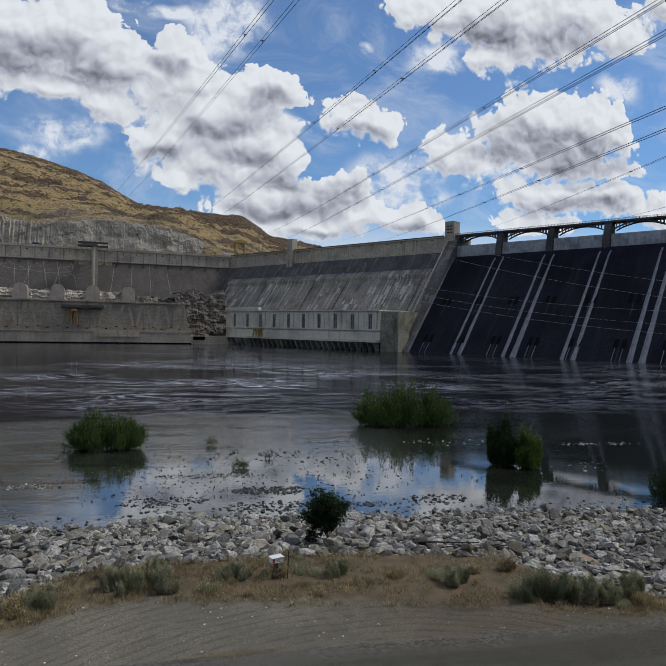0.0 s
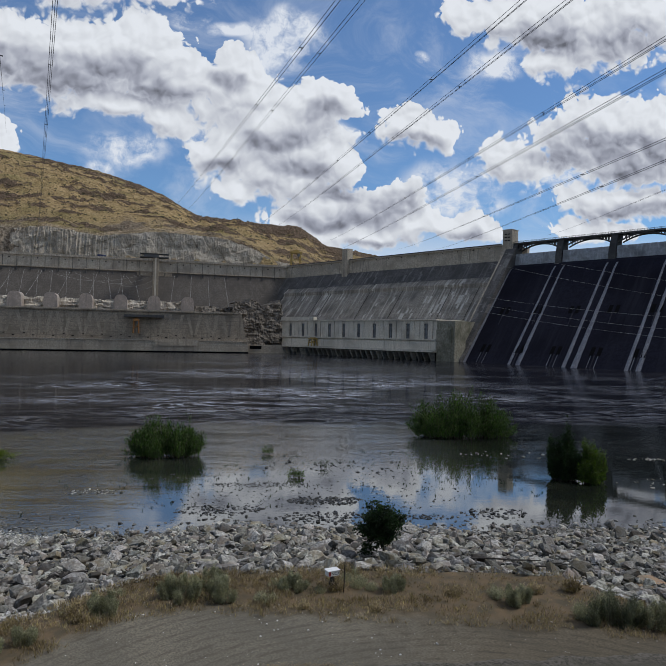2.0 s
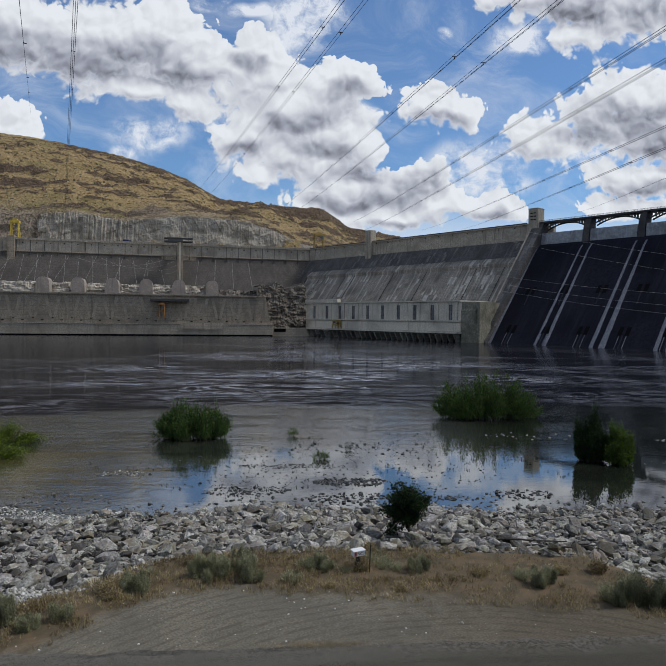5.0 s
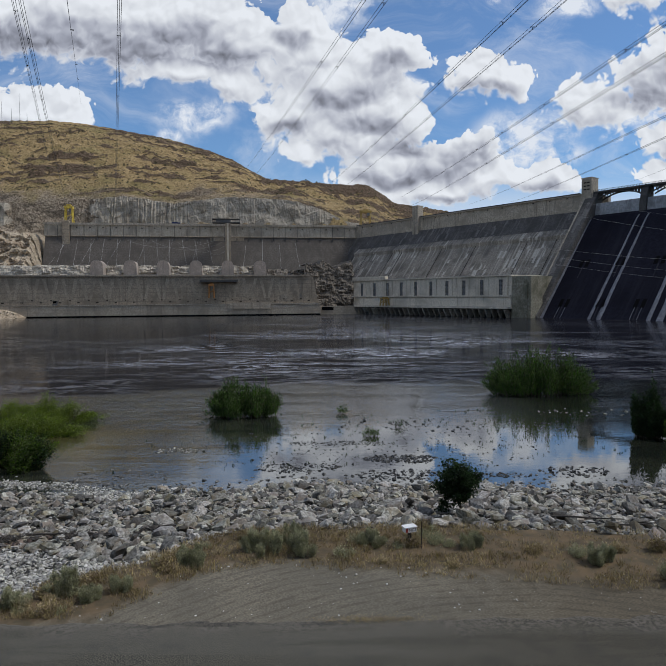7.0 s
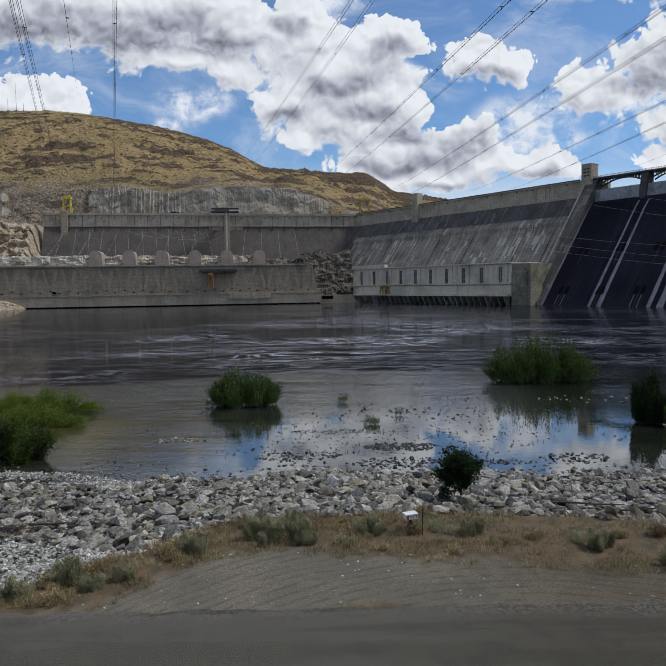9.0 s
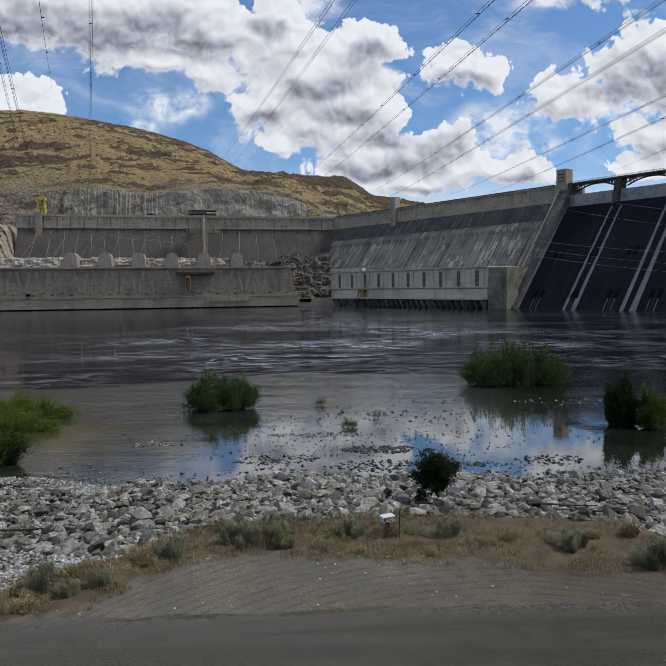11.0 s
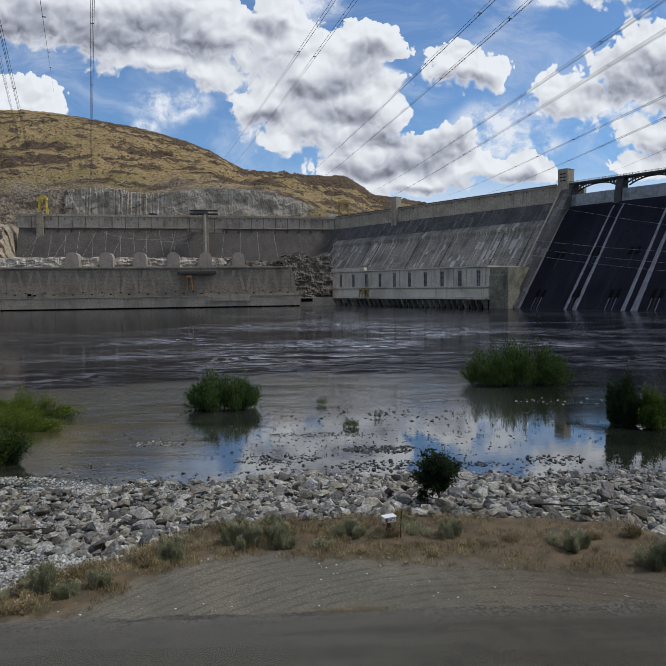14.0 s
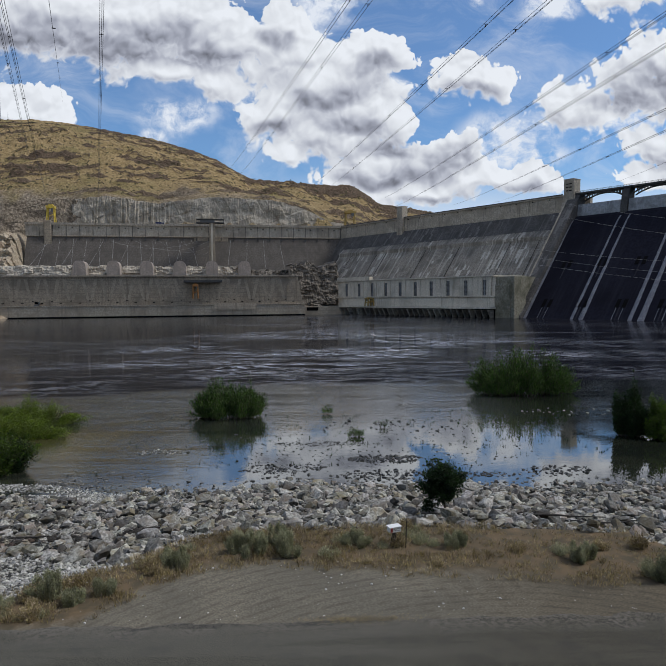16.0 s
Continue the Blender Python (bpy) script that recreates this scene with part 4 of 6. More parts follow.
cliff.data.materials.append(M["brownslope"])
cliff.matrix_basis = BANK
tagged(cliff, "blasted grey granite cutting below the hill", "cliff", kind="structure")

# ---------------------------------------------------------------- main dam
dam = thing("dam", "huge concrete gravity dam with stained face and spillway", "dam")
X_JOIN, X_TOWER, BAY = -641.0, -316.0, 45.7
part("upper_face", prism([(536, 0), (536, 106), (521.5, 106), (520.7, 92), (508, 76), (500, 60), (500, 0)], X_JOIN - 20, -322), M["face_up"], dam, "dark stained upper concrete face")
part("lower_face", prism([(507.2, 75.6), (506.6, 74.6), (448, 0), (500, 0), (500, 70)], X_JOIN + 20, -322.5), M["face_low"], dam, "pale streaked lower concrete face")
joint_mesh = mesh_from(prism([(507.0, 75.0), (448.3, 0.2), (448.3, 0.8), (506.9, 75.6)], -0.09, 0.09), "joint")
for i in (1, 4, 5, 9, 12, 16, 18):
    ob = part("joint", joint_mesh, M["dark"], dam, "dark contraction joint" if i == 1 else "")
    ob.location = (-612 + 15.2 * i, -0.22, 0.12)
part("crest_wall", prism([(521.0, 106.0), (520.3, 91.4), (524, 91.4), (524, 106.0)], X_JOIN - 12, -329), M["concrete"], dam)
part("crest_road", prism([(519.6, 105.4), (519.6, 106.4), (537, 106.4), (537, 105.4)], X_JOIN - 16, -329), M["concrete"], dam)
part("parapet", prism([(519.9, 106.4), (519.9, 107.4), (520.4, 107.4), (520.4, 106.4)], X_JOIN - 16, -329), M["bridge"], dam, "dark parapet with railing")
for i in range(17):
    x = -630 + 18 * i
    part("scupper", box(x - 0.5, x + 0.5, 519.7, 520.4, 103.4, 104.2), M["dark"], dam)
for x0, x1, y0, y1, foot in ((-326.5, -317.0, 517.5, 528.5, 60), (-537.5, -528.8, 517.0, 526.0, 76)):
    tw = part("tower", box(x0, x1, y0, y1, foot, 118.9, bevel=0.3), M["concrete"], dam, "square concrete elevator tower")
    part("cap", box(x0 - 0.2, x1 + 0.2, y0 - 0.2, y1 + 0.2, 118.9, 119.5), M["concrete"], tw)
    if foot == 60:
        for i in range(3):
            for side in (0.25, 0.6):
                part("slot", box(x0 + 9 * side, x0 + 9 * side + 2.4, y0 - 0.15, y0 + 0.2, 108.8 + 2.9 * i, 109.7 + 2.9 * i), M["dark"], tw)
part("haunch", prism([(517.5, 100), (513.5, 91), (519, 91), (521, 106), (518, 106)], -327.5, -316), M["concrete"], dam)
# the wall's shade is put in with the dark face colour
part("training_wall", prism([(527, 104), (516, 101), (508, 91), (443, 9), (436, 2), (436, -3), (450, -3), (527, 80)], -322.5, -312), M["face_up"], dam, "sloping concrete training wall, coloured dark for its shade")
part("wall_coping", prism([(516, 101.2), (508, 91.2), (443, 9.2), (436, 2.2), (436.3, 3.0), (443.4, 10.2), (508.4, 92.2), (516.3, 102.0)], -323.0, -321.6), M["concrete"], dam)

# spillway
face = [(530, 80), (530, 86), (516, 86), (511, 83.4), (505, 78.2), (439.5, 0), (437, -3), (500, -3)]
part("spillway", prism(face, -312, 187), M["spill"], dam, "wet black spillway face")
part("abutment", prism([(536, 0), (536, 106), (521.5, 106), (520.7, 92), (448, 0)], 187, 520), M["face_up"], dam)
part("reservoir_wall", box(X_JOIN, -312, 536, 540, 0, 104), M["concrete"], dam)
part("reservoir_wall", box(187, 520, 536, 540, 0, 104), M["concrete"], dam)
piers = []
pier_mesh = None
for i in range(0, 12):
    x = X_TOWER + BAY * i + (1.5 if i == 0 else 0)
    if pier_mesh is None:
        bm = prism([(527, 80), (527, 105.2), (519.6, 105.2), (518.2, 102.8), (516.0, 98), (514.4, 84), (515, 80)], -2.6, 2.6)
        pier_mesh = mesh_from(bm, "pier")
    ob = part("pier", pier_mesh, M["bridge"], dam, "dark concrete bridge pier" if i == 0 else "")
    ob.location.x = x
gate_mesh = None
for i in range(11):
    x0 = X_TOWER + BAY * i + 3.4
    if gate_mesh is None:
        prof = [(515.6 + 1.2 * (t / 6) ** 2, 84.5 + 11.4 * t / 6) for t in range(7)]
        prof += [(521, 96.1), (522, 84.5)]
        gate_mesh = mesh_from(prism(prof, 0, BAY - 6.8), "gate")
        bm = bmesh.new()
        span = BAY - 6.6
        top = [(span * s / 16, 105.2) for s in range(17)]
        low = [(span * s / 16, 104.3 - 5.2 * (2 * s / 16 - 1) ** 2) for s in range(17)]
        for y0, y1 in ((519.6, 520.8), (527, 528.2)):
            prism_y(low + [(x, z + 1.0) for x, z in low[::-1]], y0, y1, bm)
            for s in range(1, 16):
                if abs(s - 8) > 2:
                    box(span * s / 16 - 0.3, span * s / 16 + 0.3, y0 + 0.2, y1 - 0.2, low[s][1] + 1, 105.4, bm)
        arch_mesh = mesh_from(bm, "arch")
        bm = box(-3.4, BAY - 3.4, 518.8, 529.4, 105.2, 106.6)
        deck_mesh = mesh_from(bm, "deck")
        bm = bmesh.new()
        for s in range(19):
            box(-3.4 + s * BAY / 18 - 0.09, -3.4 + s * BAY / 18 + 0.09, 518.9, 519.1, 106.6, 107.9, bm)
        box(-3.4, BAY - 3.4, 518.88, 519.12, 107.7, 107.9, bm)
        box(-3.4, BAY - 3.4, 518.88, 519.12, 107.1, 107.25, bm)
        rail_mesh = mesh_from(bm, "railing")
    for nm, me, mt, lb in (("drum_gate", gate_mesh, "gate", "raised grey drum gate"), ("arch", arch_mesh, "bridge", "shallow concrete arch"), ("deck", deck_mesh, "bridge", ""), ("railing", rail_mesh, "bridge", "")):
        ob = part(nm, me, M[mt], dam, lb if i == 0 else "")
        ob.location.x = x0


def on_face(z, lift):
    """Depth of the spillway face at height z, lifted off it."""
    return 439.5 + 65.5 * z / 78.2 - lift


# thin sheets of leaking water below each pier, and the outlet mouths
for i in range(0, 12):
    for side in ((-3.9, 3.9) if i else (-1.4,)):
        bm = bmesh.new()
        prev = None
        rnd = random.Random(i * 10 + side)
        grow = 0.5 + 1.0 * rnd.random()
        for s in range(41):
            z = 82 - 82.5 * s / 40
            wid = (0.7 + 1.1 * grow * s / 40) * (0.93 + 0.14 * rnd.random())
            x = -265.9 + 44.4 * (i - 1) + side + 0.12 * fbm(z * 0.1, i + side)
            y = on_face(z, 0.25) if z < 78 else on_face(78, 0.25) + (z - 78) * 1.1
            pair = (bm.verts.new((x - wid, y + 0.22, z)), bm.verts.new((x, y - 0.15, z)), bm.verts.new((x + wid, y + 0.22, z)))
            if prev:
                bm.faces.new((prev[0], prev[1], pair[1], pair[0]))
                bm.faces.new((prev[1], prev[2], pair[2], pair[1]))
            prev = pair
        part("water_streak", bm, M["foam"], dam, "white trickle of running water" if i == 1 else "")
for row, z in ((0, 43.5), (1, 12.0)):
    for j in range(-1, 16):
        x = -266 + 30.3 * j - (0.6 if row else 0)
        for side in (-2.6, 2.6):
            z0, z1 = z - 3.2, z + 3.2
            bm = prism([(on_face(z0, 0.3), z0), (on_face(z1, 0.3), z1 - 0.3), (on_face(z1, -2.2), z1), (on_face(z0, -2.2), z0)], x + side - 1.45, x + side + 1.45)
            part("outlet", bm, M["dark"], dam, "dark square outlet mouth" if j == -1 and row == 0 else "")
        if row:
            for side in (-2.6, 2.6):
                wide = 0.16 + 0.2 * abs(fbm(j * 1.7, side))
                bm = prism([(on_face(9.0, 0.12), 9.0), (on_face(0.2, 0.12), 0.2), (on_face(0.2, -0.3), 0.2), (on_face(9.0, -0.3), 9.0)], x + side - wide, x + side + wide)
                part("water_streak", bm, M["foam"], dam)
        bm = prism([(on_face(z - 12, 0.2), z - 12), (on_face(z - 3, 0.9), z - 3), (on_face(z - 3, -1), z - 3), (on_face(z - 12, -1), z - 12)], x - 0.35, x + 0.35)
        part("outlet_divider", bm, M["spillrib"], dam)

# ---------------------------------------------------------------- powerhouse at the foot of the dam
PX0, PX1, PY = -535.5, -331.5, 428.7
house = thing("powerhouse", "long pale concrete powerhouse with tall slatted windows", "building")
part("wall", box(PX0, PX1, PY + 1.2, 470, 7, 33.6), M["pale"], house)
part("roof", box(PX0 - 0.8, PX1 + 0.4, PY - 1.3, 470.5, 33.7, 34.7), M["pale"], house)
part("roof_house", box(PX0, -484, PY - 0.6, PY + 4, 34.7, 37.8, bevel=0.2), M["pale"], house)
part("end_block", box(-331.5, -313.5, PY + 1.0, 445, -3, 33.4, bevel=0.2), M["endblock"], house, "blank concrete end block with greenish stains")
part("end_shoulder", prism([(468, -3), (428.9, -3), (428.9, 26), (432, 33.4), (468, 33.4)], -331.4, -316.5), M["endblock"], house)
part("string_course", box(PX0 - 0.5, PX1 + 0.3, PY - 1.5, PY + 1.2, 17.1, 18.2), M["pale"], house)
part("lower_wall", box(-524, PX1 + 0.3, PY - 0.9, PY + 1.2, 8.8, 16.1), M["pale"], house)
part("deck", box(-527, PX1 + 1, PY - 5.5, PY + 3, 7.2, 8.7, bevel=0.15), M["pale"], house, "concrete draft tube deck")
# black sheet added for the shade between the deck piers
part("tailrace", box(-527, PX1 - 2, PY + 2.4, PY + 3, -2, 7), M["dark"], house)
pm = mesh_from(prism([(PY - 5.0, 6.6), (PY - 5.0, 5.6), (PY - 0.5, -2), (PY + 3, -2), (PY + 3, 6.6)], -0.6, 0.6), "deck_pier")
for i in range(30):
    ob = part("deck_pier", pm, M["face_low"], house)
    ob.location.x = -526 + 6.6 * i
for i in range(10):
    x = -520.5 + 19.8 * i
    win = part("window", box(x - 2.2, x + 2.2, PY + 0.75, PY + 1.15, 18.4, 31.2), M["louvre"], house, "tall grey slatted window" if i == 0 else "")
    for s in range(12):
        part("slat", box(x - 2.1, x + 2.1, PY + 0.5, PY + 0.8, 18.5 + 1.06 * s, 18.85 + 1.06 * s), M["bridge"], win)
    part("mullion", box(x - 0.18, x + 0.18, PY + 0.4, PY + 0.6, 18.2, 31.2), M["gate"], win)
    for sx in (-1, 1):
        part("pilaster", box(x + sx * 4.4 - 2.4, x + sx * 4.4 + 2.4, PY + 0.15, PY + 1.25, 18.0, 33.6), M["pale"], house)
    part("spandrel", box(x - 2.7, x + 2.7, PY + 0.3, PY + 1.25, 31.2, 33.6), M["pale"], house)
    if i < 9:
        part("pilaster", box(x + 9.9 - 2.75, x + 9.9 + 2.75, PY + 0.3, PY + 1.25, 18.0, 33.6), M["pale"], house)

# ---------------------------------------------------------------- third plant and forebay dam
plant = thing("power_plant", "very long brown-grey concrete power plant above the water", "building", PLANT)
part("wall", box(-160, 258, 0.5, 56, -3, 38.6), M["plant"], plant)
part("base_wall", box(-160, 269, -3.2, 40, -3, 10.8, bevel=0.2), M["plantbase"], plant, "paler concrete base wall at the water")
part("base_ledge", box(-160, 269.4, -3.8, 0.4, 10.8, 11.5), M["concrete"], plant)
part("base_step", box(178, 219, -4.2, -3.2, 6.0, 12.6), M["plantbase"], plant)
part("waterline", box(-160, 269, -3.3, -3.15, -1, 1.0), M["dark"], plant, "dark wet band at the waterline")
part("roof", box(-160.5, 258.5, -1.0, 56.5, 38.6, 40.0), M["plant"], plant)
part("roof_edge", box(-160.6, 258.6, -1.3, -0.9, 39.4, 40.5), M["plantbase"], plant)
for i in range(18):
    for side in (-1, 1):
        bm = prism_y([(side * 7.6, 36.8), (side * 4.6, 36.8), (side * 0.4, 17.0), (side * 2.8, 17.0)], 0.22, 0.6)
        ob = part("rib", bm, M["vee"], plant, "pale slanted concrete rib" if i == 0 else "")
        ob.location.x = -43 + 17.2 * i
    part("vent", box(-35 + 17.2 * i - 1.1, -35 + 17.2 * i + 1.1, -0.1, 0.5, 13.6, 14.4), M["dark"], plant)
    part("vent", box(-43 + 17.2 * i - 0.8, -43 + 17.2 * i + 0.8, 0.2, 0.55, 15.6, 16.4), M["dark"], plant)
part("end_buttress", prism_y([(250, -3), (270, -3), (262, 39), (252, 39)], 0, 44), M["plant"], plant)
part("low_wall", box(269, 318, 6, 14, -3, 8.2), M["plantbase"], plant)
part("low_opening", box(272, 284, 5.6, 6.2, 4.0, 7.4), M["dark"], plant)
part("canopy", box(149, 186, -7, 1, 33.4, 34.9), M["bridge"], plant, "dark overhanging platform")
part("canopy_edge", box(149, 186, -7.2, -6.9, 33.2, 35.6), M["bridge"], plant)

forebay = thing("forebay_dam", "high shaded concrete forebay dam with panelled crest", "dam", PLANT)
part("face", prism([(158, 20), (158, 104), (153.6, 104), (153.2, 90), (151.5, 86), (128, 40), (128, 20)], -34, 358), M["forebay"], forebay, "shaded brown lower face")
part("crest_wall", box(-35, 350, 152.9, 158, 91.0, 106.2), M["crestpanel"], forebay)
part("crest_lip", box(-35.5, 350, 151.2, 164, 104.6, 107.2), M["concrete"], forebay)
part("crest_foot", prism([(152.9, 91), (152.3, 91.3), (152.3, 92.0), (152.9, 92.6)], -35, 350), M["plant"], forebay)
jm = mesh_from(box(-0.2, 0.2, 152.3, 153, 91.2, 105), "joint")
bmh = mesh_from(prism([(152.5, 90.8), (151.2, 90.8), (150.6, 87), (152.5, 87)], -0.5, 0.5), "bracket")
for i in range(26):
    x = -20 + 14.9 * i
    for nm, me in (("joint", jm), ("bracket", bmh)):
        ob = part(nm, me, M["bridge"], forebay)
        ob.location.x = x
    ob = part("scupper", box(x + 6, x + 7.4, 152.4, 153, 101, 102.2), M["dark"], forebay)
part("deepening", box(156, 197, 151.8, 154, 84, 91), M["plant"], forebay)
part("west_pier", box(-14.5, -6.5, 149.5, 160, 78, 109.5, bevel=0.3), M["plant"], forebay)

pen = thing("penstock", "tan concrete penstock casing with rounded top", "penstock", PLANT @ pose(40, 0, 0), group="penstocks")
arc = [(-5.9, 30.0), (-5.8, 50.0)] + [(5.6 * math.copysign(abs(math.cos(math.pi * (1 - a / 12))) ** 0.7, a - 6), 50.0 + 7.4 * math.sin(math.pi * a / 12) ** 0.8) for a in range(1, 12)] + [(5.8, 50.0), (5.9, 30.0)]
part("casing", prism_y([(x * 1.15, 30 + (z - 30) * 1.02) for x, z in arc], 60, 80), M["penstock"], pen)
for x in (6, 74, 108, 142.5, 176.5, 211.5):
    if x > 30:
        copy_thing(pen, PLANT @ pose(x, 0, 0))


def rough_wall(name, label, x0, x1, y0, depth, z0, z1, material, step=1.6, seed=0, slope=6.0, rug=2.4, fall=0.0, terrace=0.0):
    """A rough rock wall with a ragged top, in the plant's frame."""
    nx, nz = int((x1 - x0) / step), max(int((z1 - z0) / step), 4)
    bm = bmesh.new()
    g = []
    for j in range(nz + 1):
        line = []
        for i in range(nx + 1):
            t = j / nz
            x = x0 + (x1 - x0) * i / nx
            top = z0 + (z1 - z0) * (0.92 + 0.12 * fbm(x * 0.07, seed) + 0.06 * fbm(x * 0.3, seed))
            if fall:
                top = z0 + (top - z0) * smooth_step((x1 - x) / fall) ** 0.6
            z = z0 + (top - z0) * t
            if terrace:
                # broken ledges: steep risers between sloping treads
                q = t * 5 + 1.3 * fbm(x * 0.03, t * 2, seed + 2)
                t = (math.floor(q) + smooth_step((q - math.floor(q) - 0.55) / 0.45)) / 5
            y = y0 + slope * t + rug * fbm(x * 0.11, z * 0.11, seed) + rug * 0.6 * abs(fbm(x * 0.35, z * 0.35, seed + 4)) + rug * 0.9 * noise.cell((x * 0.11 + 0.4 * fbm(z * 0.15, seed), z * 0.2, seed)) + rug * 0.45 * noise.cell((x * 0.3, z * 0.45, seed + 3)) + rug * 0.5 * abs(fbm(x * 0.8, z * 0.8, seed + 6))
            line.append(bm.verts.new((x, y, z)))
        g.append(line)
    g.append([bm.verts.new((v.co.x, v.co.y + depth, v.co.z + 1)) for v in g[-1]])
    for j in range(len(g) - 1):
        for i in range(nx):
            bm.faces.new((g[j][i], g[j][i + 1], g[j + 1][i + 1], g[j + 1][i]))
    ob = part(name, bm, material, None)
    ob.matrix_basis = PLANT
    return tagged(ob, label, "rock", kind="structure")


rough_wall("rubble_bank", "pale broken rubble bank behind the plant", -170, 205, 74, 40, 38, 54.5, M["rubble"], seed=2, slope=2.5, rug=1.3, step=1.0)
rough_wall("rock_outcrop", "dark jagged rock outcrop beside the powerhouse", 205, 262, 70, 30, 36, 50, M["outcrop"], seed=5)
rough_wall("rock_outcrop", "dark jagged rock outcrop beside the powerhouse", 259, 312, 26, 60, 2, 58, M["outcrop"], seed=8, slope=16, rug=1.9, step=0.9)
rough_wall("rock_shore", "pale boulder spit in the river by the plant", -120, -9, -24, 24, -2, 8.5, M["ledge"], seed=11, slope=14, step=1.0, rug=3.5, fall=26)

rough_wall("rock_ledge", "tan broken rock ledges beside the forebay dam", -190, -31, 96, 60, 44, 99, M["ledge"], seed=17, slope=52, step=1.1, rug=2.6, fall=16, terrace=1)

winch = thing("winch", "small dark winch on the plant's ledge", "winch", PLANT @ pose(12.5, -1.6, 11.5))
part("drum", rod((-1.6, 0, 3.0), (1.6, 0, 3.0), 1.1, sides=12), M["dark"], winch)
part("frame", box(-2.2, 2.2, -1.0, 1.0, 0, 1.6, bevel=0.1), M["metal"], winch)
part("motor", box(1.2, 3.0, -0.8, 0.8, 1.6, 3.6, bevel=0.2), M["metal"], winch)
part("boom", rod((0.4, 0, 2.0), (3.6, -0.6, 5.0), 0.22), M["metal"], winch)

mast = thing("elevator_tower", "slim concrete elevator tower with a platform on top", "tower", PLANT)
part("shaft", box(174.2, 181.0, 128, 134, 38, 106, bevel=0.25), M["plant"], mast)
part("bridge", box(175.5, 179.7, 134, 152.5, 103.6, 106), M["plant"], mast)
part("rib", box(176.6, 178.4, 127.4, 128.1, 44, 106), M["pale"], mast)
part("platform", box(159.6, 192, 126, 137, 106, 107.2), M["bridge"], mast, "dark platform with railing")
part("cabin", box(164, 181, 128, 135, 107.2, 110.2), M["metal"], mast)
part("cabin_roof", box(159.6, 192, 126, 136, 110.2, 111.0), M["bridge"], mast)
for i in range(9):
    part("post", box(160 + 3.9 * i, 160.3 + 3.9 * i, 126.2, 126.5, 107.2, 110.2), M["metal"], mast)


def gantry(x, y, z, wide, tall, material, label, m=PLANT):
    g = thing("gantry_crane", label, "crane", m @ pose(x, y, z), group="gantry cranes")
    for sx in (-1, 1):
        for sy in (-1, 1):
            part("leg", rod((sx * wide / 2, sy * 4, 0), (sx * wide * 0.40, sy * 3, tall * 0.8), 0.75), material, g)
        part("brace", rod((sx * wide / 2, -4, tall * 0.3), (sx * wide * 0.42, 4, tall * 0.62), 0.4), material, g)
    part("cross_brace", rod((-wide / 2, -4, tall * 0.32), (wide / 2, -4, tall * 0.5), 0.4), material, g)
    part("girder", box(-wide * 0.55, wide * 0.55, -4.5, 4.5, tall * 0.78, tall * 0.92, bevel=0.2), material, g)
    part("trolley", box(-wide * 0.25, wide * 0.3, -3, 3, tall * 0.92, tall, bevel=0.2), material, g)
    part("cab", box(wide * 0.1, wide * 0.35, -4.8, -2.5, tall * 0.6, tall * 0.78), M["metal"], g)
    return g


gantry(-8.5, 162, 106.4, 9, 23, M["yellow"], "bright yellow gantry crane on the crest")
gantry(352, 162, 108, 13, 21, M["orange"], "orange-brown gantry crane beyond the crest")
gantry(160, -3.4, 17.5, 5, 15, M["rustorange"], "orange hoist on the plant's river wall")
gantry(-479, 423.5, 8.8, 4.6, 8.5, M["orange"], "small yellow gantry on the powerhouse deck", Matrix())

truck = thing("truck", "small dark blue truck on the crest road", "truck", PLANT @ pose(115, 170, 107.4))
part("body", box(-5, 2.2, -1.6, 1.6, 1.0, 3.9, bevel=0.15), M["blue"], truck)
part("cab", box(2.4, 5.2, -1.5, 1.5, 0.9, 3.3, bevel=0.3), M["blue"], truck)
for x in (-3.4, 3.8):
    for y in (-1.5, 1.5):
        part("wheel", rod((x, y - 0.25, 0.6), (x, y + 0.25, 0.6), 0.6, sides=12), M["rubber"], truck)


# far small things on the ridge
for u, tall in ((-593, 54), (-628, 40), (-609, 25), (-579, 16)):
    z = hill_height(u, 1296)
    ant = thing("antenna_mast", "thin grey antenna mast on the hilltop", "mast", BANK @ pose(u, 1296, z - 1), group="antenna masts")
    part("pole", rod((0, 0, 0), (0, 0, tall), 0.45, sides=5, r2=0.2), M["gate"], ant)
    part("base", box(-1.5, 1.5, -1.5, 1.5, 0, 2.4), M["concrete"], ant)


def ridge_tree(u, tall, seed):
    """A far dark tree: short trunk and an uneven crown of leaf clumps."""
    rnd = random.Random(seed)
    root = thing("tree", "small dark tree standing on the bare ridge", "tree", BANK @ pose(u, 1301, hill_height(u, 1301) - 0.4), group="trees on the ridge")
    part("trunk", rod((0, 0, 0), (0, 0, tall * 0.6), 0.22, sides=5, r2=0.1), M["twig"], root)
    vs, fs = [], []
    for _ in range(420):
        a, h = rnd.random() * 6.283, rnd.random()
        r = tall * 0.36 * math.sqrt(rnd.random()) * math.sin(math.pi * (0.12 + 0.85 * h)) * (0.8 + 0.4 * math.sin(3 * a + seed))
        c = Vector((r * math.cos(a), r * math.sin(a), tall * (0.28 + 0.72 * h)))
        n = len(vs)
        for _ in range(3):
            vs.append((c + Vector((rnd.gauss(0, 0.28), rnd.gauss(0, 0.28), rnd.gauss(0, 0.22))))[:])
        fs.append((n, n + 1, n + 2))
    me = bpy.data.meshes.new("crown")
    me.from_pydata(vs, [], fs)
    part("crown", me, M["darkleaf"], root)


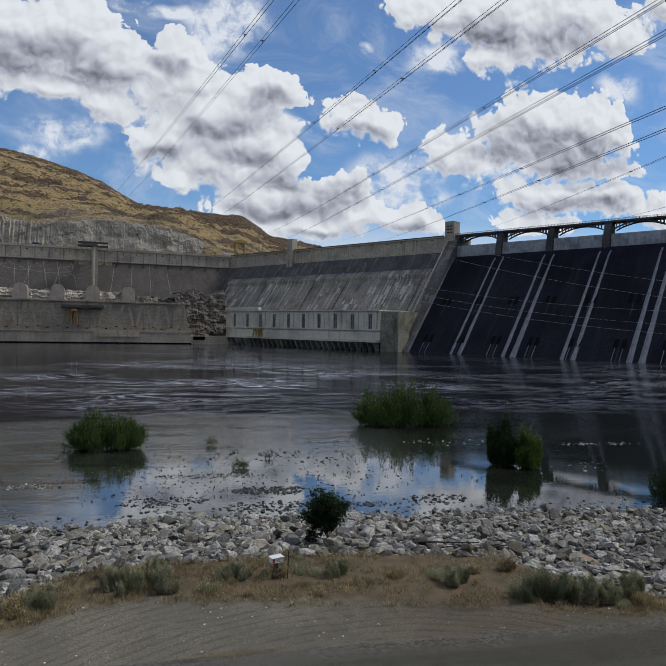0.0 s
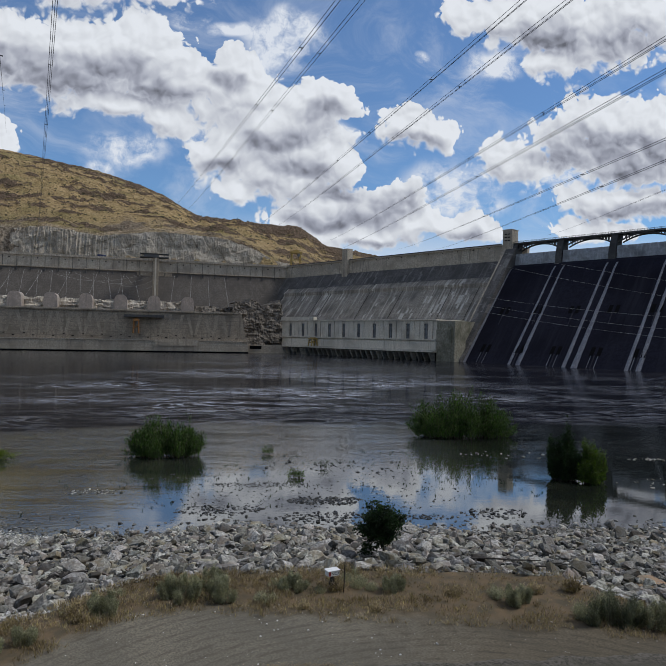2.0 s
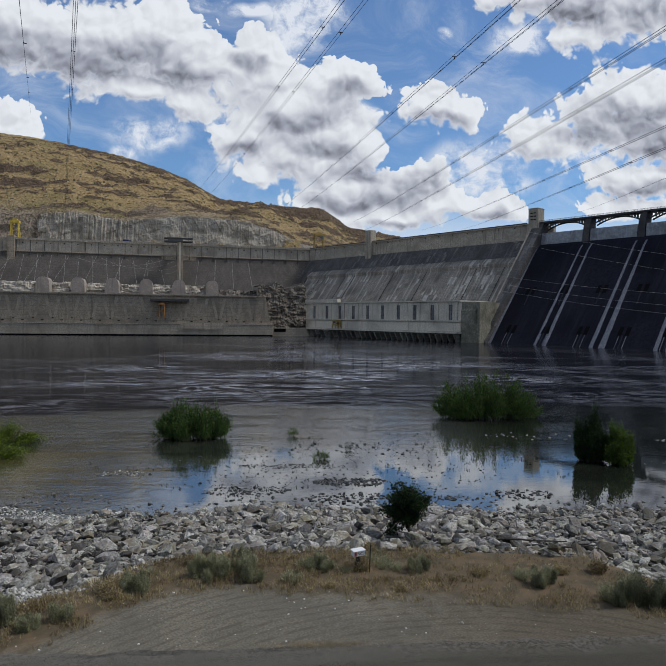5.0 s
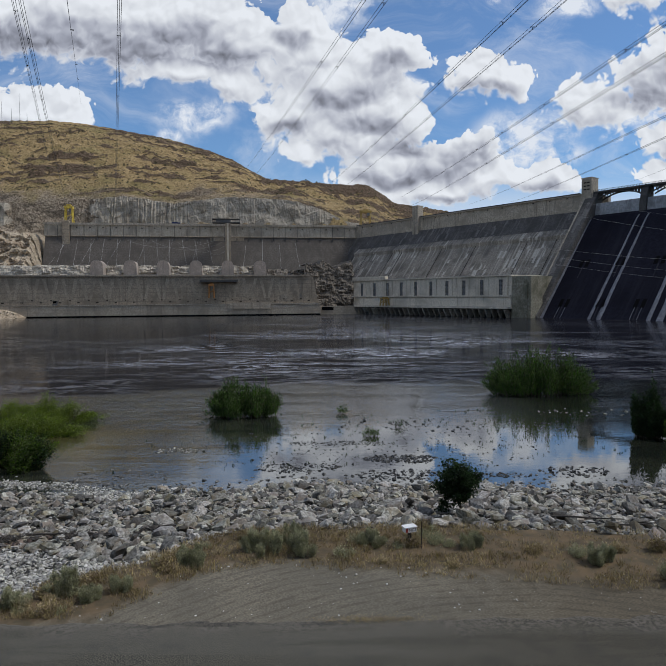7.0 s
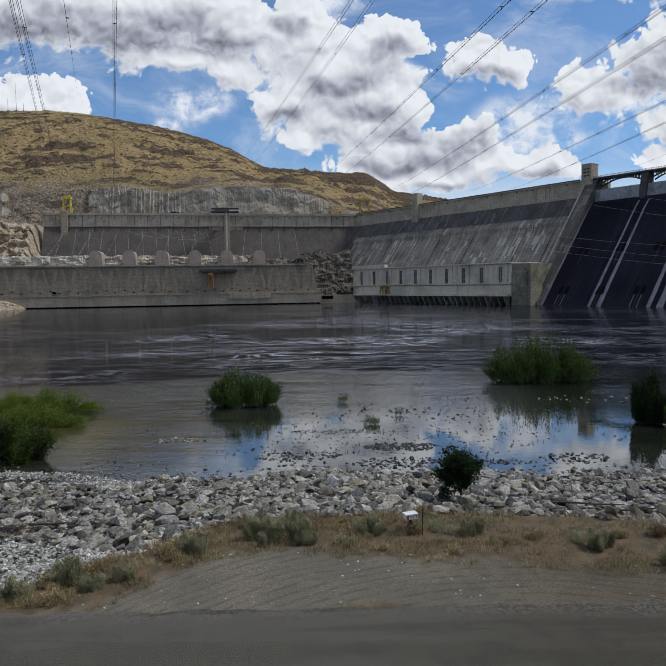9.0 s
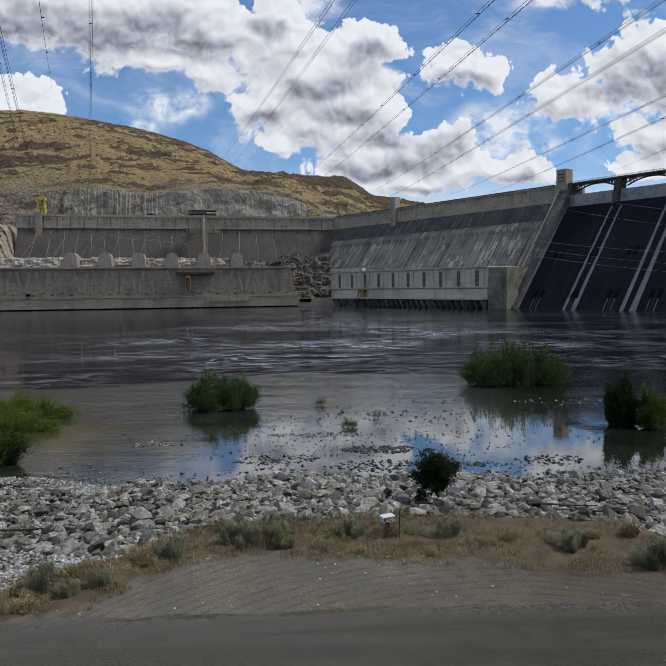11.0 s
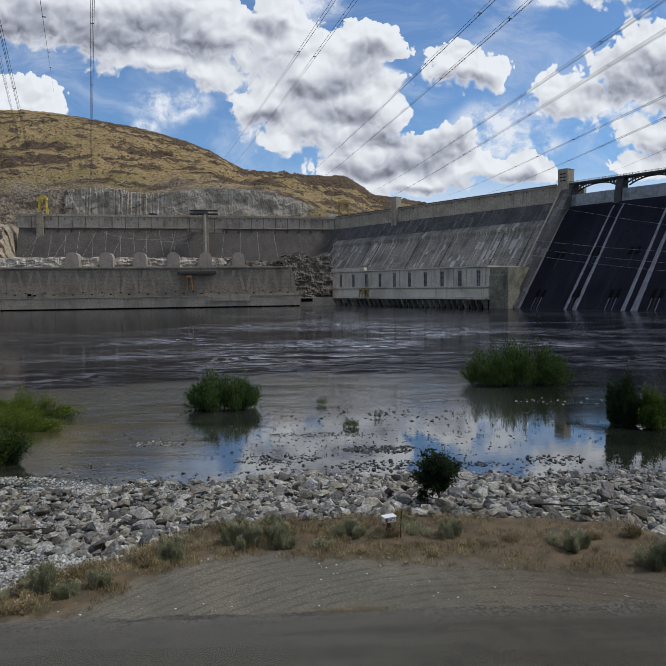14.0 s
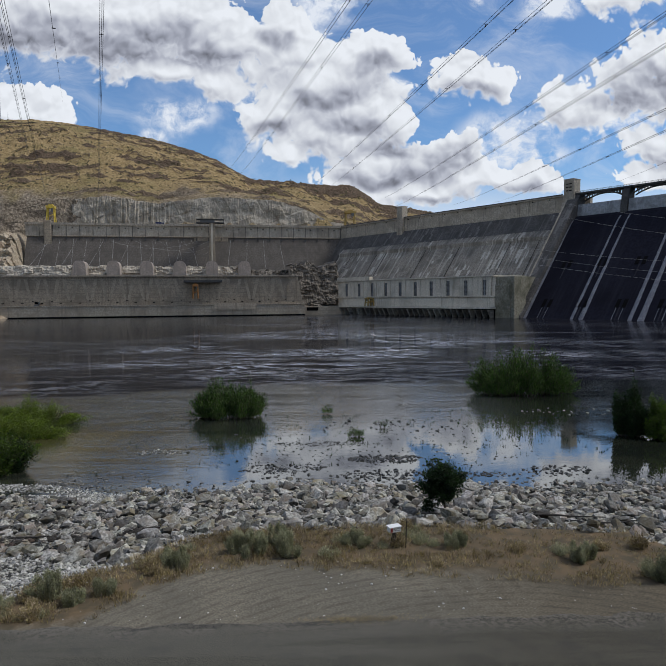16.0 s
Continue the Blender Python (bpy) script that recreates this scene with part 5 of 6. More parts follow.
for n, (u, tall) in enumerate(((-35.5, 7.0), (-32.0, 4.0), (-14.5, 5.0))):
    ridge_tree(u, tall, n + 1)


# ---------------------------------------------------------------- riprap
def rock_shape(rnd, flat=0.6):
    """An angular block: the hull of a few points in a squashed ball."""
    bm = bmesh.new()
    long = 0.75 + 0.5 * rnd.random()
    for _ in range(22):
        d = Vector((rnd.gauss(0, 1), rnd.gauss(0, 1), rnd.gauss(0, 1))).normalized()
        d = Vector([math.copysign(abs(c) ** 0.72, c) for c in d])
        d.x *= long
        r = 0.34 + 0.22 * rnd.random()
        bm.verts.new((d.x * r * 1.15, d.y * r * 0.85, d.z * r * flat))
    bmesh.ops.convex_hull(bm, input=bm.verts)
    bmesh.ops.delete(bm, geom=[v for v in bm.verts if not v.link_faces], context="VERTS")
    bmesh.ops.triangulate(bm, faces=bm.faces)
    return mesh_from(bm, "rock")


rnd = random.Random(5)
ROCKS = [rock_shape(rnd, 0.36 + 0.36 * rnd.random()) for _ in range(26)]
ROCK_DATA = [(np.array([v.co[:] for v in me.vertices]), np.array([p.vertices[:] for p in me.polygons])) for me in ROCKS]
for me in ROCKS:
    me.materials.append(M["stone"])


def joined(name, items, shapes, material, label, category, parent=None):
    """Many small solids as one mesh: items of (shape, 4x4 matrix)."""
    vs, fs, at = [], [], 0
    for i, m in items:
        v, f = shapes[i]
        a = np.array(m)
        vs.append(v @ a[:3, :3].T + a[:3, 3])
        fs.append(f + at)
        at += len(v)
    me = bpy.data.meshes.new(name)
    me.from_pydata(np.concatenate(vs).tolist(), [], np.concatenate(fs).tolist())
    me.materials.append(material)
    ob = new(name, me)
    if parent:
        ob.parent = parent
        return tagged(ob, label, kind="stuff")
    ob.matrix_basis = BANK
    return tagged(ob, label, category, kind="stuff")


def scatter_rocks():
    """Blocks thrown over the slope, larger ones first, none closer than they fit."""
    rnd = random.Random(11)
    cells, out = {}, []

    def free(u, w, r):
        for i in range(int((u - 0.9) // 1), int((u + 0.9) // 1) + 1):
            for j in range(int((w - 0.9) // 1), int((w + 0.9) // 1) + 1):
                for a, b, c in cells.get((i, j), ()):
                    if (a - u) ** 2 + (b - w) ** 2 < (0.60 * (r + c)) ** 2:
                        return False
        return True

    for lo, hi, tries in ((0.44, 0.66, 420), (0.29, 0.44, 5200), (0.17, 0.29, 26000), (0.085, 0.17, 40000)):
        for _ in range(tries):
            w = 20 + 45.5 * rnd.random() ** 0.9
            u = -0.60 * w - 3 + rnd.random() * (1.48 * w + 6)
            rt, sh = along(ROCKTOP, u), along(SHORE, u)
            if not rt + 0.3 < w < sh + 1.2 + 1.2 * fbm(u * 0.3, 2):
                continue
            r = lo + (hi - lo) * rnd.random()
            t = (w - rt) / (sh - rt)
            fine = (u < -4.5 and w < min(28.5 + (-5.5 - u) * 0.62, 38) + 1.2 * fbm(u * 0.4, 1)) or (u > 14.3 and w < rt + 5.8) or (u < -17 and t > 0.82)
            if fine or ((u + 29) / 5) ** 2 + ((w - 60.3) / 1.5) ** 2 < 1:
                continue
            if t > 0.93 and rnd.random() < 0.35:
                continue
            if free(u, w, r):
                cells.setdefault((int(u // 1), int(w // 1)), []).append((u, w, r))
                out.append((u, w, r))
    return out


def crushed_spots():
    """Finer crushed stone along the upper edge of the bank and in the corner of the bay."""
    rnd = random.Random(12)
    out = []
    for u0, u1, deep, n in ((-26, -4.2, -1, 15000), (14.0, 24, 6.6, 8500), (-42, -16.5, 0, 5200)):
        for _ in range(n):
            u = rnd.uniform(u0, u1)
            rt, sh = along(ROCKTOP, u), along(SHORE, u)
            far = deep if deep > 0 else min(28.5 + (-5.5 - u) * 0.62, 38) + 0.8 - rt
            w = rt + 0.2 + (far + 1.2 * fbm(u * 0.4, 1)) * rnd.random() if deep else sh - 7.5 + 8.0 * rnd.random()
            out.append((u, w, (0.05 + 0.13 * rnd.random() ** 2) * (0.8 if deep else 1.0)))
    return out


riprap = thing("riprap", "bank of loose pale grey angular riprap stones", "rocks", BANK)
spots = scatter_rocks()
spots.sort(key=lambda s: (s[2] < 0.3, s[1]))
rest, brown = [], []
rnd = random.Random(8)
for n, (u, w, r) in enumerate(spots):
    m = Matrix.Translation((u, w, ground_height(u, w) + (0.15 + 0.85 * rnd.random()) * r)) @ Euler((rnd.gauss(0, 0.34), rnd.gauss(0, 0.34), rnd.random() * 6.3)).to_matrix().to_4x4() @ Matrix.Scale(2.1 * r, 4)
    i = rnd.randrange(len(ROCKS))
    if u < -4 and abs(w - 39.2 - 0.12 * (u + 12)) < 1.5 and r < 0.3 and n * 7919 % 10 < 5:
        brown.append((i, m))
    elif n < 300:
        ob = new("rock", ROCKS[i])
        ob.parent = riprap
        ob.matrix_basis = m
    else:
        rest.append((i, m))
joined("riprap_fill", rest, ROCK_DATA, M["stones"], "", "rocks", riprap)
joined("brown_fill", brown, ROCK_DATA, M["brownstones"], "darker brown stones in the drift line", "rocks", riprap)
rest = []
for u, w, r in crushed_spots():
    m = Matrix.Translation((u, w, ground_height(u, w) + 0.3 * r)) @ Euler((rnd.gauss(0, 0.4), rnd.gauss(0, 0.4), rnd.random() * 6.3)).to_matrix().to_4x4() @ Matrix.Scale(2.3 * r, 4)
    rest.append((rnd.randrange(len(ROCKS)), m))
joined("crushed_stone", rest, ROCK_DATA, M["crushed"], "finer pale crushed stone along the bank", "gravel")


def stone_patch(u0, w0, ru, rw, count, r0, r1, seed, out, z=-0.02):
    rnd = random.Random(seed)
    for _ in range(count):
        a, d = rnd.random() * 6.283, rnd.random() ** 0.6
        u, w = u0 + ru * d * math.cos(a), w0 + rw * d * math.sin(a)
        r = r0 + (r1 - r0) * rnd.random() ** 2
        out.append((rnd.randrange(len(ROCKS)), Matrix.Translation((u, w, z)) @ Euler((rnd.gauss(0, 0.3), rnd.gauss(0, 0.3), rnd.random() * 6.3)).to_matrix().to_4x4() @ Matrix.Scale(2 * r, 4)))


wet, pale = [], []
rnd = random.Random(31)
belt = []
for _ in range(2600):
    u = rnd.uniform(-26, 50)
    w = along(SHORE, u) - 0.6 + 6.0 * rnd.random() ** 2.2 * (0.6 + 0.8 * abs(fbm(u * 0.2, 6)))
    r = 0.04 + 0.22 * rnd.random() ** 3
    belt.append((rnd.randrange(len(ROCKS)), Matrix.Translation((u, w, max(ground_height(u, w), -0.04))) @ Euler((rnd.gauss(0, 0.3), rnd.gauss(0, 0.3), rnd.random() * 6.3)).to_matrix().to_4x4() @ Matrix.Scale(2.2 * r, 4)))
joined("shore_stones", belt, ROCK_DATA, M["shorestone"], "grey stones scattered along the water's edge", "stones")
stone_patch(8.5, 72.5, 4.5, 1.8, 480, 0.05, 0.26, 1, wet)
stone_patch(0.5, 80.5, 7.0, 1.2, 320, 0.05, 0.18, 2, wet)
stone_patch(17.5, 65.3, 4.0, 1.0, 240, 0.05, 0.2, 3, wet)
stone_patch(-3, 69.0, 5.0, 2.0, 300, 0.05, 0.24, 5, wet)
stone_patch(8, 66.0, 5.0, 2.0, 300, 0.05, 0.26, 6, wet)
stone_patch(26, 66.5, 4.0, 2.0, 130, 0.06, 0.3, 7, wet)
stone_patch(7, 80.0, 22, 13, 760, 0.05, 0.19, 8, wet)
stone_patch(16, 92.0, 18, 6, 130, 0.07, 0.32, 9, wet)
stone_patch(-5, 74.0, 11, 5, 260, 0.04, 0.14, 10, wet)
stone_patch(-18, 77.3, 3.4, 1.4, 110, 0.08, 0.26, 4, pale)
stone_patch(66, 96.3, 8, 1.2, 60, 0.08, 0.32, 12, pale)
stone_patch(54, 80.0, 7, 3, 26, 0.1, 0.35, 13, pale)
stone_patch(40, 100.0, 9, 4, 24, 0.1, 0.4, 14, pale)
joined("wet_stones", wet, ROCK_DATA, M["pebble"], "dark wet stones poking out of the shallows", "stones")
joined("pale_stones", pale, ROCK_DATA, M["stones"], "pale stones just above the shallow water", "stones")
chips = []
rnd = random.Random(21)
for _ in range(300):
    u, w = rnd.uniform(-9, 16), rnd.uniform(20.6, 26.5)
    r = 0.012 + 0.045 * rnd.random() ** 4
    chips.append((rnd.randrange(len(ROCKS)), Matrix.Translation((u, w, BENCH + 0.01)) @ Euler((0, 0, rnd.random() * 6)).to_matrix().to_4x4() @ Matrix.Scale(2 * r, 4)))
joined("gravel", chips, ROCK_DATA, M["palestone"], "scattered white stones on the dirt", "gravel")
rust = part("boulder", ROCKS[4].copy(), None, None)
rust.data.materials.clear()
rust.data.materials.append(M["rustrock"])
rust.matrix_basis = BANK @ pose(22.9, 34.8, ground_height(22.9, 34.8) + 0.25, 10, 4, 20) @ Matrix.Diagonal((2.9, 2.0, 0.7, 1))
tagged(rust, "rust-brown flat boulder among the riprap", "rock")


# ---------------------------------------------------------------- plants
def leaves_mesh(name, blades):
    """Blades of (base, tip, half-width vector): each a bent leaf of two quads."""
    vs, fs = [], []
    for a, b, s in blades:
        n = len(vs)
        mid = (a + b) / 2 + s.cross(b - a).normalized() * (b - a).length * 0.12
        vs += [a, mid - s, mid + s, b]
        fs += [(n, n + 1, n + 2), (n + 1, n + 3, n + 2)]
    me = bpy.data.meshes.new(name)
    me.from_pydata([v[:] for v in vs], [], fs)
    return me


def shrub(name, label, category, u, w, z, rx, ry, height, stems, per_stem, leaf, material, seed, lean=0.55, low=0.15, group="", second=None, rough=0.25, clumps=0, upright=1.1, wide=0.13, blunt=2):
    """Fanned stems from a wide root, each set with small leaves; uneven outline and gaps."""
    rnd = random.Random(seed)
    root = thing(name, label, category, BANK @ pose(u, w, z), group=group)
    wood = bmesh.new()
    sets = [[], []]
    for i in range(stems):
        a, d = rnd.random() * 6.283, math.sqrt(rnd.random())
        foot = Vector((rx * 0.72 * d * math.cos(a), ry * 0.72 * d * math.sin(a), 0))
        gain = 1.0
        if clumps:
            # stems gather into clumps, each with a crest of its own
            g = random.Random(seed * 100 + rnd.randrange(clumps))
            ca, cd = g.random() * 6.283, math.sqrt(g.random())
            hub = Vector((rx * 0.72 * cd * math.cos(ca), ry * 0.72 * cd * math.sin(ca), 0))
            off = Vector((rnd.gauss(0, 0.085 * rx), rnd.gauss(0, 0.085 * rx), 0))
            gain = (0.8 + 0.4 * g.random()) * (1.08 - 0.9 * off.length / (0.3 * rx + 0.3))
            foot, d = hub + off * 0.6, cd
        dome = math.sqrt(max(1 - 0.75 * d ** blunt, 0.1)) * (1 - rough + rough * 2 * rnd.random())
        bump = 1 + 0.22 * noise.noise((foot.x * 0.5 + seed, foot.y * 0.5, 0))
        top = Vector((foot.x * (1 + lean * 0.55) + rnd.gauss(0, 0.04 * rx), foot.y * (1 + lean * 0.55) + rnd.gauss(0, 0.04 * ry), height * dome * bump * max(gain, 0.35)))
        if i % 3 == 0:
            rod(foot - Vector((0, 0, 0.15)), foot.lerp(top, 0.9), 0.012 * height ** 0.7, wood, 3, 0.003 * height ** 0.7)
        bunch = sets[1] if second and noise.noise((foot.x * 0.45 + seed, foot.y * 0.45, 3.0)) > 0.12 else sets[0]
        for j in range(per_stem):
            t = low + (1 - low) * (j + rnd.random()) / per_stem
            p = foot.lerp(top, t) + Vector((rnd.gauss(0, 1), rnd.gauss(0, 1), rnd.gauss(0, 0.6))) * leaf * 0.55
            out = (Vector((rnd.gauss(0, 1), rnd.gauss(0, 1), rnd.gauss(0, 0.8))).normalized() + (top - foot).normalized() * upright).normalized()
            size = leaf * (0.6 + 0.8 * rnd.random()) * (1.1 - 0.35 * t)
            half = out.cross(Vector((rnd.gauss(0, 1), rnd.gauss(0, 1), rnd.gauss(0, 1)))).normalized() * size * wide
            bunch.append((p, p + out * size, half))
    part("woody_base", wood, M["twig"], root, "thin brown stems")
    part("foliage", leaves_mesh("leaves", sets[0]), M[material], root)
    if second and sets[1]:
        part("foliage", leaves_mesh("leaves", sets[1]), M[second], root, "brighter yellow-green leaves")
    return root


WIL = "willow shrub"
shrub("willow_bush", "dense dark green willow clump standing in shallow water", WIL, -12.6, 99.8, -0.2, 6.0, 3.0, 5.4, 420, 62, 0.46, "willow", 1, group="willows in the water", rough=0.16, clumps=64, upright=2.4)
shrub("willow_bush", "wide dark green willow clump standing in the water", WIL, 40.0, 119.0, -0.3, 10.6, 4.0, 8.4, 560, 66, 0.56, "willow", 2, group="willows in the water", rough=0.2, clumps=40, upright=2.4)
shrub("willow_bush", "low spreading yellow-green willow thicket by the bank", WIL, -47.0, 96.5, -0.2, 14.5, 3.0, 3.5, 1250, 64, 0.21, "lightwillow", 3, lean=0.3, group="willows in the water", rough=0.07, clumps=34, low=0.0, wide=0.26, upright=0.6, blunt=6)
shrub("willow_bush", "low yellow-green willow thicket in front of another", WIL, -44.0, 87.6, -0.2, 14.3, 2.4, 3.0, 1250, 58, 0.20, "lightwillow", 13, lean=0.3, group="willows in the water", rough=0.07, clumps=34, low=0.0, wide=0.26, upright=0.6, blunt=6)
shrub("willow_bush", "dark willow bush with bright young shoots at the shore", WIL, -38.3, 69.5, -0.1, 9.0, 3.2, 6.1, 900, 62, 0.27, "darkleaf", 4, group="willows in the water", second="greenleaf", rough=0.10, clumps=46, low=0.0, wide=0.27, upright=0.7)
shrub("willow_bush", "tall narrow dark green willow in the water", WIL, 41.9, 82.8, -0.2, 2.1, 1.8, 6.3, 340, 60, 0.40, "darkleaf", 5, lean=0.8, wide=0.2, group="willows in the water", rough=0.18, clumps=22)
shrub("willow_bush", "small light green willow beside a taller one", WIL, 44.9, 80.4, -0.2, 1.9, 1.6, 4.9, 260, 50, 0.36, "greenleaf", 6, lean=0.8, wide=0.2, group="willows in the water", rough=0.18, clumps=18)
shrub("willow_bush", "rounded dark willow bush at the water's edge", WIL, 52.5, 61.8, -0.1, 4.2, 2.4, 4.0, 220, 28, 0.36, "darkleaf", 7, group="willows in the water")
shrub("shrub", "small shrub on a stone patch in the shallows", "shrub", 2.6, 101.2, -0.1, 0.8, 0.5, 1.6, 26, 12, 0.3, "willow", 8, group="small plants in the shallows")
shrub("shrub", "small grassy shrub in the shallows", "shrub", 5.9, 84.6, -0.1, 1.3, 0.6, 1.1, 60, 12, 0.26, "willow", 9, group="small plants in the shallows")
shrub("shrub", "thin dark sprig in the shallows", "shrub", 10.4, 90.4, -0.1, 0.7, 0.4, 1.5, 16, 12, 0.26, "darkleaf", 10, group="small plants in the shallows")


def young_tree(u, w, z):
    """A low dark leafy tree: trunk, spreading limbs, clumps of leaves with gaps."""
    rnd = random.Random(33)
    root = thing("tree", "small dark green leafy tree among the riprap", "tree", BANK @ pose(u, w, z))
    trunk = bmesh.new()
    rod((0, 0, -0.3), (0.1, 0, 1.0), 0.10, trunk, 7, 0.07)
    rod((0.1, 0, 0.9), (0.0, 0.1, 2.8), 0.07, trunk, 6, 0.02)
    blades = []
    for i in range(46):
        a, h0 = rnd.random() * 6.283, 0.95 + 1.4 * rnd.random()
        reach = (1.55 - 0.35 * abs(h0 - 1.3)) * (0.65 + 0.4 * rnd.random())
        tip = Vector((math.cos(a) * reach, math.sin(a) * reach, h0 + 0.75 + 0.65 * rnd.random()))
        if i < 8:
            tip.z, tip.x, tip.y = 3.0 + 0.7 * rnd.random(), 0.15 + tip.x * 0.35, tip.y * 0.35
        if i in (9, 10, 11):
            tip = Vector((-1.5 + 0.4 * rnd.random(), 0.3, 0.5 + 0.4 * rnd.random()))
        rod((0.06, 0, h0), tip, 0.03, trunk, 4, 0.008)
        for c in range(5):
            f = 0.45 + 0.55 * c / 4
            hub = Vector((0.06, 0, h0)).lerp(tip, f) + Vector((rnd.gauss(0, 0.12), rnd.gauss(0, 0.12), rnd.gauss(0, 0.1)))
            for _ in range(46):
                p = hub + Vector((rnd.gauss(0, 0.13), rnd.gauss(0, 0.13), rnd.gauss(0, 0.10)))
                out = Vector((rnd.gauss(0, 1), rnd.gauss(0, 1), rnd.gauss(0, 0.6))).normalized()
                size = 0.11 + 0.1 * rnd.random()
                blades.append((p, p + out * size, out.cross(Vector((rnd.gauss(0, 1), rnd.gauss(0, 1), 1))).normalized() * size * 0.28))
    part("trunk", trunk, M["twig"], root)
    part("crown", leaves_mesh("crown", blades), M["darkleaf"], root)


young_tree(8.15, 39.0, ground_height(8.15, 39.0) - 0.25)


def sage(u, w, r, seed, label):
    shrub("sagebrush", label, "sagebrush", u, w, BENCH - 0.03, r * 1.1, r, r * 1.15, int(300 + 260 * r), 66, 0.062, "sage", seed, lean=0.7, low=0.05, group="sagebrush on the verge", rough=0.16, clumps=12, upright=1.3, wide=0.17, blunt=4)


SG = "grey-green sagebrush on the dry grassy verge"
for i, (u, w, r) in enumerate(((-2.6, 26.1, 0.80), (-0.8, 26.1, 0.72), (-5.2, 24.8, 0.60), (-9.1, 22.6, 0.75), (-7.4, 22.7, 0.42), (1.9, 26.8, 0.5), (6.0, 26.3, 0.5), (10.7, 24.7, 0.55), (14.9, 22.4, 0.75), (15.9, 22.3, 0.6), (17.3, 22.5, 0.65), (-10.6, 21.5, 0.5), (-1.7, 27.2, 0.6), (-8.2, 22.0, 0.4))):
    sage(u, w, r, 40 + i, SG)
shrub("sagebrush", "large spreading dark olive sagebrush at the verge", "sagebrush", 13.5, 22.7, BENCH - 0.03, 1.4, 0.9, 1.1, 420, 60, 0.085, "olive", 60, lean=0.6, low=0.05, group="sagebrush on the verge", second="sage", clumps=24, upright=1.6)

tufts = []
for i, (r, hgt, mt, lb) in enumerate(((0.22, 0.34, "drygrass", "straw-yellow bunchgrass tuft on the verge"), (0.28, 0.26, "sage", "small grey-green bush on the verge"), (0.2, 0.22, "drygrass", "low brown grass tuft on the verge"))):
    tufts.append(shrub("grass_tuft" if mt == "drygrass" else "small_bush", lb, "tuft" if mt == "drygrass" else "bush", (-1.0, 4.6, 8.6)[i], (26.9, 26.8, 25.9)[i], BENCH - 0.02, r, r, hgt, 60, 22, 0.09 if mt == "drygrass" else 0.06, mt, 80 + i, lean=1.0, low=0.0, group="tufts on the verge", rough=0.4))
rnd = random.Random(70)
made = 0
while made < 64:
    u = rnd.uniform(-12.5, 18.5)
    lo, hi = along(VERGE_LINE, u), along(ROCKTOP, u)
    w = lo + 0.2 + (hi - lo - 0.3) * rnd.random() ** 0.8
    if w > 20.9 and (u < 8 or rnd.random() < 0.35):
        s = 0.6 + 0.9 * rnd.random()
        kind = rnd.choice(tufts)
        c = copy_thing(kind, BANK @ pose(u, w, BENCH - 0.02, 0, 0, rnd.random() * 360) @ Matrix.Scale(s, 4))
        made += 1

rnd = random.Random(71)
blades = []
for _ in range(9500):
    u = rnd.uniform(-14, 20)
    lo, hi = along(VERGE_LINE, u), along(ROCKTOP, u)
    w = lo - 0.5 + (hi - lo + 0.9) * rnd.random()
    thick = noise.noise((u * 0.7, w * 0.9, 2.0))
    if thick < -0.12 - 0.2 * (w - lo) / max(hi - lo, 0.1) + rnd.gauss(0, 0.18) or w < 20.7 or (u > 8.5 and w > lo + 1.0 and rnd.random() < 0.6):
        continue
    base = Vector((u, w, BENCH - 0.02 + 0.10 * min(thick, 0.3)))
    tall = (0.06 + 0.22 * rnd.random() ** 2) * (1.0 + 0.8 * max(thick, 0))
    for _ in range(9):
        d = Vector((rnd.gauss(0, 0.42), rnd.gauss(0, 0.42), 1)).normalized()
        foot = base + Vector((rnd.gauss(0, 0.06), rnd.gauss(0, 0.06), 0))
        blades.append((foot, foot + d * tall * (0.7 + 0.6 * rnd.random()), Vector((rnd.gauss(0, 1), rnd.gauss(0, 1), 0)).normalized() * 0.009))
for _ in range(420):
    # thin weeds where the dirt meets the asphalt
    u, w = 1.4 + rnd.gauss(0, 0.9), 20.35 + rnd.gauss(0, 0.12)
    for _ in range(4):
        d = Vector((rnd.gauss(0, 0.6), rnd.gauss(0, 0.6), 0.6)).normalized()
        foot = Vector((u + rnd.gauss(0, 0.05), w + rnd.gauss(0, 0.05), BENCH + 0.04))
        blades.append((foot, foot + d * (0.03 + 0.05 * rnd.random()), Vector((rnd.gauss(0, 1), rnd.gauss(0, 1), 0)).normalized() * 0.007))
grass = part("grass", leaves_mesh("grass", blades), M["drygrass"], None)
grass.matrix_basis = BANK
tagged(grass, "dry straw-brown grass tufts along the verge", "grass", kind="stuff")

rnd = random.Random(72)
blades = []
for _ in range(900):
    u, w = rnd.uniform(-24, 46), rnd.uniform(66, 104)
    if noise.noise((u * 0.16, w * 0.22, 5.0)) < 0.10 + rnd.gauss(0, 0.1) or u > 0.55 * w:
        continue
    for _ in range(rnd.randrange(3, 8)):
        foot = Vector((u + rnd.gauss(0, 0.12), w + rnd.gauss(0, 0.12), -0.05))
        d = Vector((rnd.gauss(0, 0.25), rnd.gauss(0, 0.25), 1)).normalized()
        blades.append((foot, foot + d * (0.08 + 0.30 * rnd.random() ** 1.5), Vector((rnd.gauss(0, 1), rnd.gauss(0, 1), 0)).normalized() * 0.035))
weeds = part("water_weeds", leaves_mesh("weeds", blades), M["darkleaf"], None)
weeds.matrix_basis = BANK
tagged(weeds, "dark sprigs of weed standing in the shallows", "weeds", kind="stuff")

